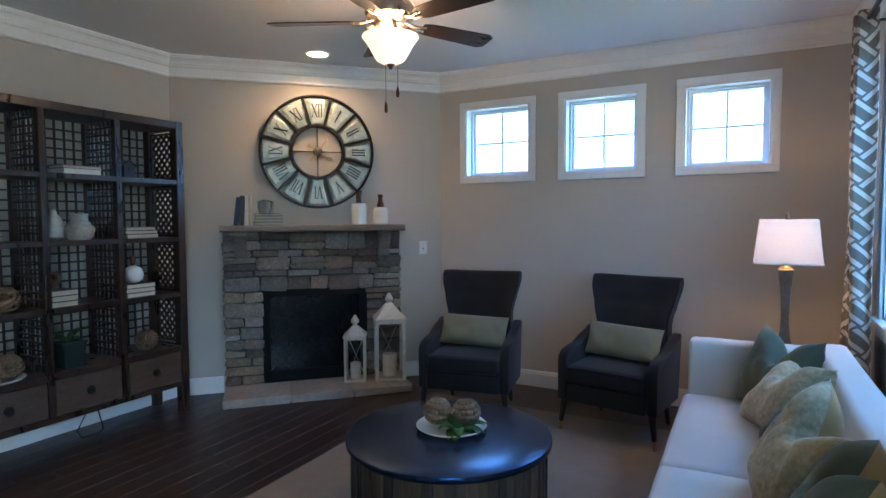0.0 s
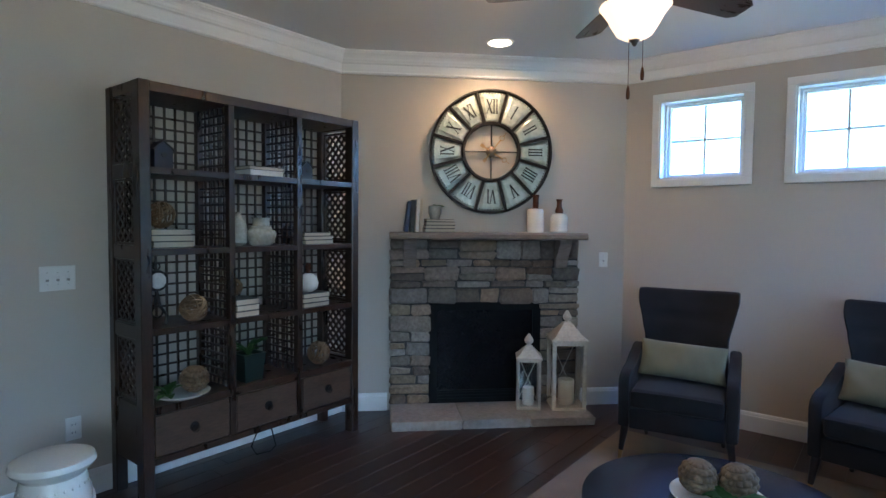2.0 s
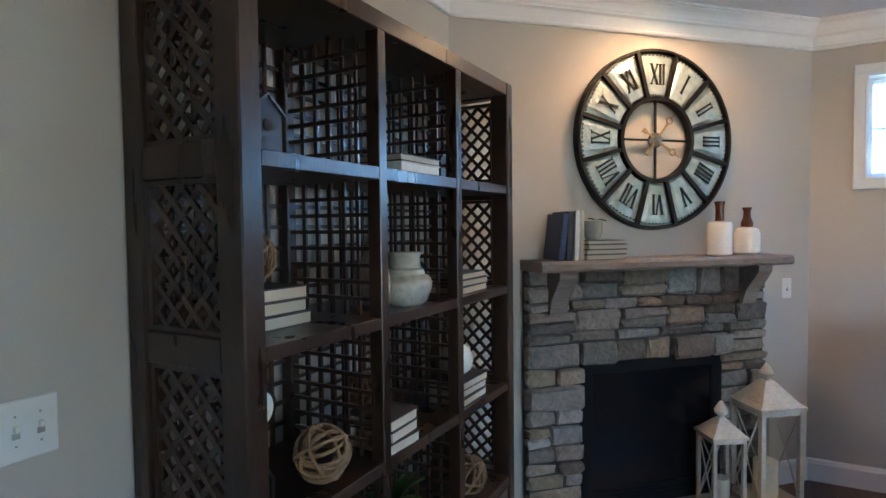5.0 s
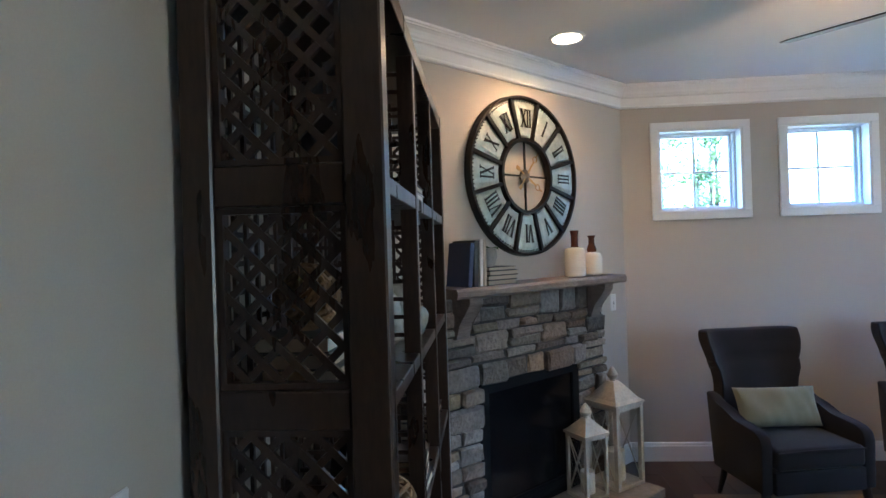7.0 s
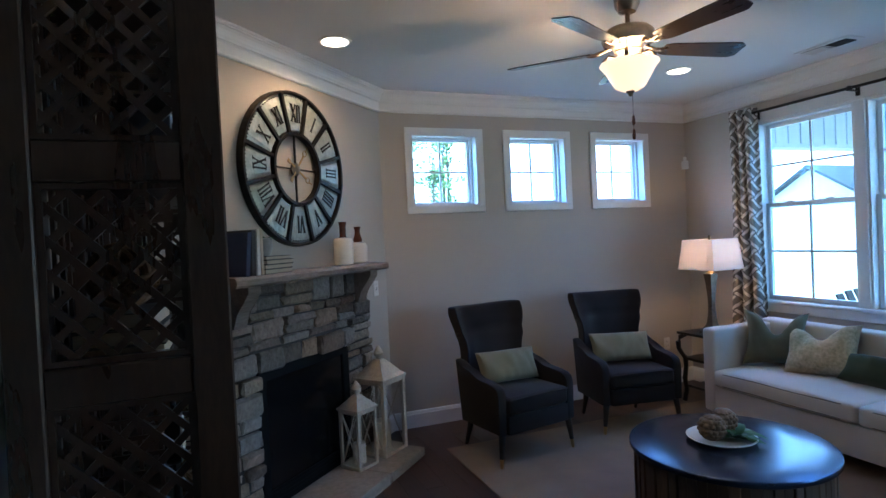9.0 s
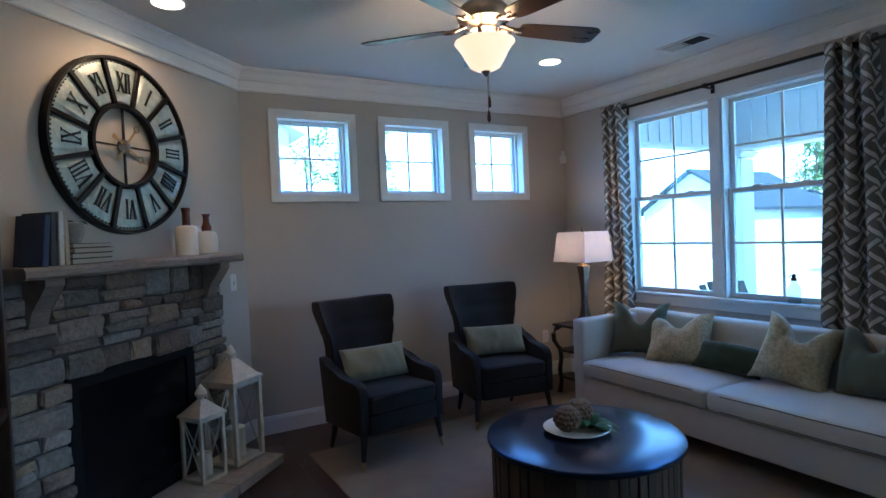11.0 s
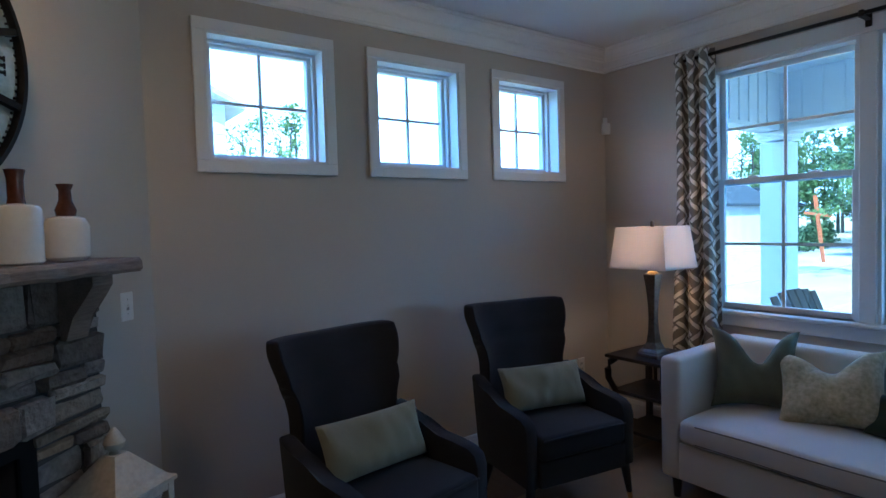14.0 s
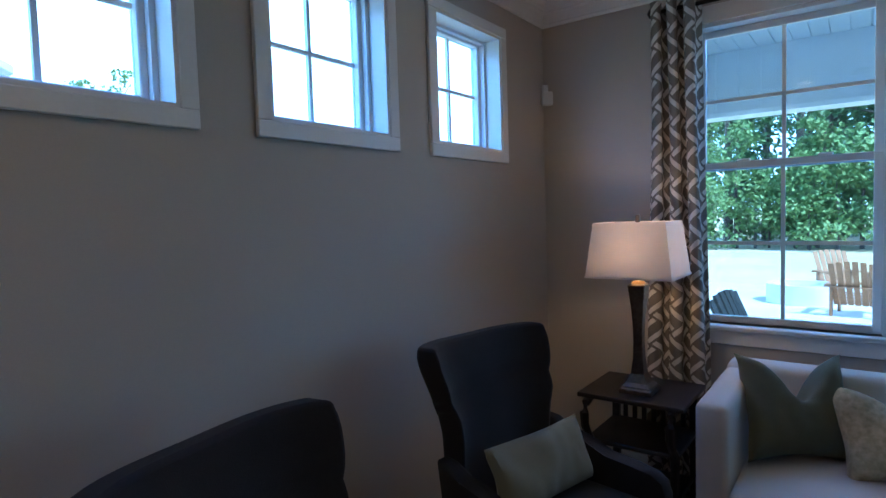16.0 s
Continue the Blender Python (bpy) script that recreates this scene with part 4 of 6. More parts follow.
def wing_chair():
    """Faces -y; the origin lies on the floor between the front feet."""
    e = empty("armchair", pose(0, 0, 0), "charcoal velvet wing armchair with tapered brass-tipped legs", "armchair", "pair of wing chairs")
    # back: a thick curved sheet, waisted above the arms
    bm = bmesh.new()
    n, k = 16, 26
    front, rear = [], []
    for j in range(k + 1):
        f = j / k
        z = 0.25 + 0.757 * f
        hw = 0.250 + 0.056 * max(0, min(1, (z - 0.70) / 0.24)) ** 1.1 + 0.03 * max(0, (0.60 - z) / 0.35)
        lean = 0.40 + 0.20 * ((z - 0.25) / 0.757) ** 1.15
        ra, rb = [], []
        for i in range(n + 1):
            s = 2 * i / n - 1
            wrap = 0.115 * abs(s) ** 3.5 * min(1, max(0.15, (z - 0.45) * 3))
            zz = z + (0.010 * abs(s) ** 2 if j == k else 0)
            dip = -0.016 * (math.exp(-((z - 0.83) / 0.03) ** 2))
            puff = 0.012 * (1 - s * s)
            ra.append(bm.verts.new((hw * s, lean - wrap - puff - dip - (0 if 0 < j < k else -0.012), zz)))
            rb.append(bm.verts.new(((hw + 0.006) * s, lean + 0.085 - 0.75 * wrap - (0 if 0 < j < k else 0.015), zz - 0.004)))
        front.append(ra)
        rear.append(rb)
    for g, fl in ((front, 1), (rear, 0)):
        for j in range(k):
            for i in range(n):
                bm.faces.new((g[j][i], g[j][i + 1], g[j + 1][i + 1], g[j + 1][i]))
    for i in range(n):
        bm.faces.new((front[k][i], front[k][i + 1], rear[k][i + 1], rear[k][i]))
        bm.faces.new((front[0][i], front[0][i + 1], rear[0][i + 1], rear[0][i]))
    for j in range(k):
        bm.faces.new((front[j][0], front[j + 1][0], rear[j + 1][0], rear[j][0]))
        bm.faces.new((front[j][n], front[j + 1][n], rear[j + 1][n], rear[j][n]))
    ob = done(bm, "backrest", CHAIRFAB, e, True)
    bv = ob.modifiers.new("round", "BEVEL")
    bv.width, bv.segments, bv.limit_method, bv.angle_limit = 0.012, 2, "ANGLE", radians(50)
    for sx in (-1, 1):
        bm = bmesh.new()
        prof = [(-0.03, 0.215), (-0.035, 0.47), (-0.02, 0.515), (0.02, 0.538), (0.10, 0.545), (0.20, 0.552), (0.30, 0.572), (0.38, 0.605), (0.44, 0.64), (0.485, 0.645), (0.425, 0.215)]
        extrude_profile(bm, prof, 0.068, pose(sx * 0.298, 0, 0), bevel=0.016)
        ob = done(bm, "arm", CHAIRFAB, e, True)
    bm = bmesh.new()
    box(bm, (-0.262, -0.045, 0.21), (0.262, 0.46, 0.335), bevel=0.012, seg=2)
    done(bm, "seat_base", CHAIRFAB, e, True)
    bm = bmesh.new()
    box(bm, (-0.258, -0.058, 0.338), (0.258, 0.43, 0.452), bevel=0.03, seg=3)
    for v in bm.verts:
        if v.co.z > 0.43:
            v.co.z += 0.018 * (1 - (v.co.x / 0.27) ** 2)
    done(bm, "seat", CHAIRFAB, e, True)
    bm = bmesh.new()
    tube(bm, [(-0.25, -0.056, 0.44), (-0.1, -0.060, 0.446), (0.1, -0.060, 0.446), (0.25, -0.056, 0.44)], 0.005, 6)
    done(bm, "piping", CHAIRFAB, e, True)
    for x, y, lean in ((-0.29, 0.0, -1), (0.29, 0.0, 1)):
        bm = bmesh.new()
        tube(bm, [(x, y, 0.215), (x + lean * 0.01, y - 0.006, 0.14), (x + lean * 0.02, y - 0.012, 0.06)], [0.026, 0.021, 0.015], 10)
        leg = done(bm, "leg", BLACKWOOD, e, True)
        bm = bmesh.new()
        tube(bm, [(x + lean * 0.02, y - 0.012, 0.06), (x + lean * 0.026, y - 0.016, 0.0)], [0.0152, 0.011], 10)
        tagged(done(bm, "leg_tip", BRASS, leg, True), "brass ferrule")
    for x in (-0.24, 0.24):
        bm = bmesh.new()
        tube(bm, [(x, 0.44, 0.215), (x, 0.47, 0.12), (x, 0.52, 0.0)], [0.025, 0.021, 0.014], 10)
        done(bm, "leg", BLACKWOOD, e, True)
    return e


c1 = wing_chair()
c1.matrix_world = pose(-1.885, 3.735, 0.012, 0, 0, 10.0)
c2 = copy_thing(c1, pose(-0.91, 3.83, 0.012, 0, 0, -9.8))
for c in (c1, c2):
    pillow("lumbar_pillow", SAGE, 0.52, 0.235, 0.12, c.matrix_basis @ pose(0.0, 0.285, 0.585, -20, 2, 0), "pale sage linen lumbar pillow on the wing chair", sag=0.03, group="lumbar pillows")


# ---- sofa ----
def sofa():
    e = empty("sofa", pose(0, 0, 0.012), "long ivory linen sofa with piped seat cushions", "sofa")
    X0, X1, Y0, Y1 = -0.41, 0.34, 1.40, 3.715

    def soft(name, lo, hi, bevel, material=SOFAFAB, crown=0.0):
        bm = bmesh.new()
        box(bm, lo, hi, bevel=bevel, seg=3)
        bmesh.ops.subdivide_edges(bm, edges=[ed for ed in bm.edges if ed.calc_length() > 0.3], cuts=6, use_grid_fill=True)
        cx, cy = (lo[0] + hi[0]) / 2, (lo[1] + hi[1]) / 2
        for v in bm.verts:
            a, b = 2 * (v.co.x - cx) / (hi[0] - lo[0]), 2 * (v.co.y - cy) / (hi[1] - lo[1])
            if v.co.z > hi[2] - bevel - 0.001:
                v.co.z += crown * (1 - a * a) * (1 - b * b) + 0.004 * noise.noise(v.co * 6)
        return done(bm, name, material, e, True)

    soft("base", (X0 + 0.005, Y0 + 0.10, 0.115), (X1 - 0.10, Y1 - 0.10, 0.315), 0.012)
    soft("backrest", (X1 - 0.15, Y0, 0.115), (X1, Y1, 0.765), 0.035)
    soft("arm", (X0, Y1 - 0.115, 0.11), (X1 - 0.14, Y1, 0.745), 0.025)
    soft("arm", (X0, Y0, 0.11), (X1 - 0.14, Y0 + 0.115, 0.745), 0.025)
    ym = (Y0 + Y1) / 2
    for a, b in ((Y0 + 0.117, ym - 0.002), (ym + 0.002, Y1 - 0.117)):
        soft("seat_cushion", (X0 - 0.025, a, 0.318), (X1 - 0.15, b, 0.440), 0.03, crown=0.03)
        bm = bmesh.new()
        for zz in (0.424, 0.335):
            pts = [(X0 - 0.019 + (0.02 if i in (0, 12) else 0), a + 0.012 + (b - a - 0.024) * i / 12, zz + 0.002 * math.sin(i)) for i in range(13)]
            tube(bm, pts, 0.0045, 6)
        done(bm, "piping", PIPING, e, True)
    for x in (X0 + 0.06, X1 - 0.06):
        for y in (Y0 + 0.06, Y1 - 0.06):
            turned("leg", BLACKWOOD, [(0.018, 0.0), (0.026, 0.112)], e, pose(x, y, 0), 12)


sofa()
SEAT = 0.478
pillow("sofa_pillow", GREEN, 0.43, 0.43, 0.19, pose(0.02, 3.43, SEAT + 0.185, -20, 2, -56), "dusty green velvet pillow with chopped top on the sofa", chop=0.13, sag=0.09)
pillow("sofa_pillow", CREAM, 0.48, 0.40, 0.20, pose(0.03, 3.08, SEAT + 0.150, -36, -7, -74), "cream textured pillow slumped on the sofa", chop=0.08, sag=0.09)
pillow("sofa_pillow", DEEPGREEN, 0.46, 0.20, 0.19, pose(0.03, 2.70, SEAT + 0.072, -38, 3, -84), "dark green velvet lumbar pillow on the sofa", sag=0.04)
pillow("sofa_pillow", CREAM, 0.44, 0.45, 0.22, pose(0.04, 2.27, SEAT + 0.18, -28, 10, -82), "cream textured pillow with gold velvet back on the sofa", chop=0.11, back=GOLD, sag=0.09)
pillow("sofa_pillow", GREEN, 0.44, 0.43, 0.19, pose(0.07, 1.86, SEAT + 0.18, -24, -5, -98), "dusty green velvet pillow at the sofa's arm", chop=0.11, back=GOLD, sag=0.09)


# ---- drum coffee table ----
TX, TY = -1.40, 2.575


def coffee_table():
    e = empty("coffee_table", pose(TX, TY, 0.012), "round drum coffee table of dark slats with polished top", "coffee table")
    H, R = 0.388, 0.497
    bm = bmesh.new()
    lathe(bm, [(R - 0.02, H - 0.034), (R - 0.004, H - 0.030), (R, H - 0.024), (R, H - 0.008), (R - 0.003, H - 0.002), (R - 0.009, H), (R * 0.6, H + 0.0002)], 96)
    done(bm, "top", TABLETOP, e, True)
    turned("core", BLACKWOOD, [(R - 0.05, 0.0), (R - 0.05, H - 0.034)], e, n=48)
    rng = random.Random(3)
    n = 64
    for i in range(n):
        a = 360 * i / n
        w = 2 * math.pi * (R - 0.02) / n * rng.uniform(0.86, 0.97)
        dep = rng.uniform(0.016, 0.030)
        bm = bmesh.new()
        box(bm, (-dep * 0.0, -w / 2, 0.001), (dep, w / 2, H - 0.035), bevel=0.003)
        done(bm, "slat", SLATWOOD, e, False, pose(0, 0, 0, 0, 0, a) @ pose(R - 0.05, 0, 0))


coffee_table()


def cone_ball(r, h, m, label):
    """A big seed cone: an egg with rows of overlapping scales."""
    bm = bmesh.new()
    n, k = 84, 60
    rows = []
    for j in range(k + 1):
        t = math.pi * j / k
        ring = []
        v = 8.0 * j / k
        for i in range(n):
            a = 2 * math.pi * i / n
            u = 12 * i / n + 0.5 * (int(v) % 2) + 0.18 * math.sin(3 * a)
            fu, fv = 2 * (u % 1) - 1, 2 * (v % 1) - 1
            wv = max(0, 1 - fu * fu) * max(0, 1 - fv * fv)
            rr = r * math.sin(t) * (0.84 + 0.19 * wv ** 0.6)
            ring.append(bm.verts.new((rr * math.cos(a), rr * math.sin(a), h / 2 - h / 2 * math.cos(t))))
        rows.append(ring)
    for a, b in zip(rows, rows[1:]):
        for i in range(n):
            bm.faces.new((a[i], a[(i + 1) % n], b[(i + 1) % n], b[i]))
    bmesh.ops.remove_doubles(bm, verts=bm.verts[:], dist=0.0005)
    return tagged(done(bm, "seed_cone", CONE, None, True, m), label, "decoration", "seed cones")


def plate(m, r=0.16):
    return tagged(turned("plate", CERAMIC, [(r * 0.5, 0), (r * 0.75, 0.002), (r * 0.97, 0.018), (r, 0.024), (r * 0.97, 0.026), (r * 0.72, 0.010), (0.01, 0.008)], None, m, 40), "round white ceramic plate", "plate")


def leaf_spray(name, m, count, length, width, spread, label, seed, category="plant"):
    rng = random.Random(seed)
    bm = bmesh.new()
    for i in range(count):
        a = 2 * math.pi * i / count + rng.uniform(-0.4, 0.4)
        tilt = rng.uniform(*spread)
        ln = length * rng.uniform(0.7, 1.1)
        rows = []
        for j in range(7):
            f = j / 6
            w = width * math.sin(math.pi * min(1, 0.08 + 0.92 * f)) * (1 - 0.25 * f) + 0.001
            bend = tilt + 0.7 * f
            rad, z = ln * f * math.sin(bend), ln * f * math.cos(bend)
            c, s = math.cos(a), math.sin(a)
            rows.append([bm.verts.new((rad * c - o * w * s, rad * s + o * w * c, max(0.004, z + 0.012 * abs(o)))) for o in (-0.5, 0, 0.5)])
        for p, q in zip(rows, rows[1:]):
            for k in range(2):
                bm.faces.new((p[k], p[k + 1], q[k + 1], q[k]))
    ob = done(bm, name, LEAF, None, True, m)
    so = ob.modifiers.new("thick", "SOLIDIFY")
    so.thickness = 0.0015
    return tagged(ob, label, category)


PZ = 0.401
plate(pose(TX - 0.005, TY + 0.04, PZ), 0.175)
cone_ball(0.073, 0.135, pose(TX - 0.085, TY + 0.03, PZ + 0.014, 0, 6, 0), "brown seed cone on the white plate")
cone_ball(0.072, 0.135, pose(TX + 0.062, TY + 0.085, PZ + 0.014, 0, -6, 30), "brown seed cone on the white plate")
leaf_spray("leaf_sprig", pose(TX + 0.045, TY - 0.01, PZ + 0.012), 14, 0.15, 0.07, (0.45, 1.0), "green leaf sprig on the white plate", 5)


# ---- side table and lamp ----
def side_table():
    e = empty("side_table", pose(0, 0, 0), "dark carved wooden side table with slatted gallery", "side table")
    x0, x1, y0, y1, zt = -0.09, 0.34, 3.83, 4.32, 0.612
    boxes("top", BLACKWOOD, [((x0, y0, zt - 0.022), (x1, y1, zt))], e, bevel=0.006, seg=2)
    each("shelf", BLACKWOOD, [((x0 + 0.03, y0 + 0.03, 0.365), (x1 - 0.02, y1 - 0.03, 0.387)), ((x0 + 0.05, y0 + 0.05, 0.12), (x1 - 0.03, y1 - 0.05, 0.142))], e, bevel=0.004)
    for y in (y0 + 0.05, y1 - 0.05):
        bm = bmesh.new()
        tube(bm, [(x0 + 0.05, y, zt - 0.024), (x0 - 0.005, y, 0.57), (x0 - 0.03, y, 0.53), (x0 - 0.025, y, 0.47), (x0 + 0.01, y, 0.42), (x0 + 0.045, y, 0.38), (x0 + 0.05, y, 0.30), (x0 + 0.03, y, 0.2), (x0 + 0.045, y, 0.1), (x0 + 0.02, y, 0.0)],
             [0.022, 0.021, 0.022, 0.020, 0.018, 0.022, 0.019, 0.021, 0.018, 0.022], 8)
        done(bm, "leg", BLACKWOOD, e, True)
        boxes("leg", BLACKWOOD, [((x1 - 0.045, y - 0.018, 0.0), (x1 - 0.008, y + 0.018, zt - 0.022))], e, bevel=0.004)
    for i in range(7):
        y = y0 + 0.10 + i * (y1 - y0 - 0.20) / 6
        boxes("slat", BLACKWOOD, [((x1 - 0.035, y - 0.011, 0.388), (x1 - 0.02, y + 0.011, zt - 0.022))], e, bevel=0.002)


side_table()


def table_lamp():
    e = empty("table_lamp", pose(0.075, 4.07, 0.612), "bronze table lamp with white square shade on the side table", "lamp")
    bm = bmesh.new()
    lathe(bm, [(0.075, 0.0), (0.075, 0.022), (0.068, 0.026), (0.066, 0.034), (0.05, 0.05), (0.032, 0.09), (0.024, 0.16), (0.021, 0.24), (0.024, 0.34), (0.031, 0.43), (0.040, 0.505), (0.041, 0.515), (0.030, 0.52)], square=True)
    bv = done(bm, "column", BRONZE, e)
    mod = bv.modifiers.new("round", "BEVEL")
    mod.width, mod.segments, mod.limit_method = 0.003, 2, "ANGLE"
    turned("socket", BRASS, [(0.034, 0.52), (0.03, 0.53), (0.012, 0.54), (0.012, 0.60), (0.02, 0.605), (0.02, 0.64), (0.004, 0.645), (0.004, 0.825)], e, n=16)
    turned("finial", BRONZE, [(0.004, 0.806), (0.011, 0.812), (0.011, 0.842), (0.006, 0.846)], e, n=12)
    bm = bmesh.new()
    z0, z1, a, b = 0.555, 0.812, 0.197, 0.165
    c, d = 0.168, 0.142
    lo = [(-c, -a), (c, -a), (c, a), (-c, a)]
    hi = [(-d, -b), (d, -b), (d, b), (-d, b)]
    vl = [bm.verts.new((*p, z0)) for p in lo]
    vh = [bm.verts.new((*p, z1)) for p in hi]
    for i in range(4):
        bm.faces.new((vl[i], vl[(i + 1) % 4], vh[(i + 1) % 4], vh[i]))
    ob = done(bm, "shade", SHADE, e)
    so = ob.modifiers.new("thick", "SOLIDIFY")
    so.thickness = 0.003
    each("shade_trim", SHADE, [((-c - 0.002, -a - 0.002, z0), (c + 0.002, -a + 0.002, z0 + 0.010)), ((-c - 0.002, a - 0.002, z0), (c + 0.002, a + 0.002, z0 + 0.010)), ((-c - 0.002, -a + 0.002, z0), (-c + 0.002, a - 0.002, z0 + 0.010)), ((c - 0.002, -a + 0.002, z0), (c + 0.002, a - 0.002, z0 + 0.010)),
                                ((-d, -0.003, z1 - 0.01), (d, 0.003, z1 - 0.006))], e)


table_lamp()


# ---- ceiling fan, recessed lights, vent ----
def ceiling_fan():
    e = empty("ceiling_fan", pose(-1.815, 2.727, 0), "five-blade ceiling fan with frosted light bowl, at rest", "ceiling fan")
    turned("canopy", NICKEL, [(0.012, 2.65), (0.045, 2.66), (0.062, 2.69), (0.066, 2.739)], e)
    turned("downrod", NICKEL, [(0.012, 2.58), (0.012, 2.66)], e, n=12)
    turned("motor", NICKEL, [(0.03, 2.592), (0.055, 2.585), (0.11, 2.57), (0.13, 2.55), (0.135, 2.52), (0.125, 2.495), (0.085, 2.482), (0.07, 2.46), (0.075, 2.452), (0.06, 2.446), (0.055, 2.444)], e, n=40)
    turned("light_bowl", FROST, [(0.012, 2.252), (0.04, 2.255), (0.075, 2.275), (0.10, 2.315), (0.118, 2.35), (0.138, 2.378), (0.150, 2.392), (0.147, 2.398), (0.13, 2.385), (0.10, 2.34), (0.02, 2.30)], e, n=40)
    turned("bowl_finial", BRONZE, [(0.003, 2.226), (0.010, 2.232), (0.012, 2.24), (0.020, 2.246), (0.022, 2.253), (0.012, 2.256)], e, n=16)
    for i in range(4):
        a = i * 90 + 45
        bm = bmesh.new()
        tube(bm, [(0.06, 0, 2.43), (0.10, 0, 2.445), (0.125, 0, 2.425), (0.12, 0, 2.405)], 0.011, 8)
        done(bm, "lamp_arm", NICKEL, e, True, pose(0, 0, 0, 0, 0, a))
    for k in range(5):
        a = FAN_PHASE + 72 * k
        bm = bmesh.new()
        n = 14
        rows = []
        for j in range(n + 1):
            f = j / n
            r = 0.19 + 0.455 * f
            w = 0.052 + 0.020 * f
            if f > 0.9:
                w *= (1 - ((f - 0.9) / 0.1) ** 2 * 0.35)
            if f < 0.08:
                w *= 0.75 + 0.25 * f / 0.08
            rows.append([bm.verts.new((r, o * w, 2.470 + dz - o * w * 0.21)) for o, dz in ((-1, 0), (1, 0), (1, 0.006), (-1, 0.006))])
        for p, q in zip(rows, rows[1:]):
            for i in range(4):
                bm.faces.new((p[i], p[(i + 1) % 4], q[(i + 1) % 4], q[i]))
        bm.faces.new(rows[0])
        bm.faces.new(rows[-1][::-1])
        bl = done(bm, "blade", BLADE, e, False, pose(0, 0, 0, 0, 0, a))
        bm = bmesh.new()
        tube(bm, [(0.09, 0, 2.49), (0.13, 0.0, 2.478), (0.17, 0.012, 2.465), (0.21, 0.02, 2.466)], 0.010, 8)
        tube(bm, [(0.13, 0.0, 2.478), (0.17, -0.014, 2.468), (0.21, -0.022, 2.474)], 0.008, 8)
        done(bm, "blade_iron", NICKEL, e, True, pose(0, 0, 0, 0, 0, a))
    for x, y, z in ((0.03, 0.02, 2.085), (-0.012, -0.03, 2.0)):
        bm = bmesh.new()
        tube(bm, [(x, y, 2.40), (x, y, z + 0.05)], 0.0014, 5)
        lathe(bm, [(0.002, z + 0.055), (0.006, z + 0.045), (0.009, z + 0.018), (0.007, z), (0.002, z - 0.003)], 10, pose(x, y, 0))
        done(bm, "pull_chain", TERRACOTTA, e, True)


FAN_PHASE = -11.0
ceiling_fan()


def recessed_light(x, y):
    e = empty("recessed_light", pose(x, y, ZC), "white-trimmed recessed ceiling light, lit", "ceiling light", "recessed ceiling lights")
    turned("trim_ring", TRIM, [(0.078, -0.004), (0.082, -0.008), (0.098, -0.005), (0.10, -0.0005)], e, n=36)
    turned("bulb", CANGLOW, [(0.0, -0.012), (0.05, -0.0115), (0.077, -0.009)], e, n=32)


recessed_light(-3.142, 3.712)
recessed_light(-0.50, 3.75)

vent = empty("ceiling_vent", pose(0.13, 3.03, ZC), "white metal ceiling air vent with slots", "vent")
boxes("frame", PLASTIC, [((-0.085, -0.19, -0.008), (0.085, 0.19, -0.001))], vent, bevel=0.003)
# dark plates paint the shade in the slots and behind the louvres
boxes("slots", DARKSLOT, [((-0.055, -0.155, -0.0125), (0.055, -0.015, -0.0085))], vent)
boxes("louvre_shade", DARKSLOT, [((-0.055, 0.005, -0.0105), (0.055, 0.155, -0.0085))], vent)
boxes("louvre", PLASTIC, [((-0.055 + 0.018 * i, 0.005, -0.015), (-0.049 + 0.018 * i, 0.155, -0.0107)) for i in range(7)], vent)


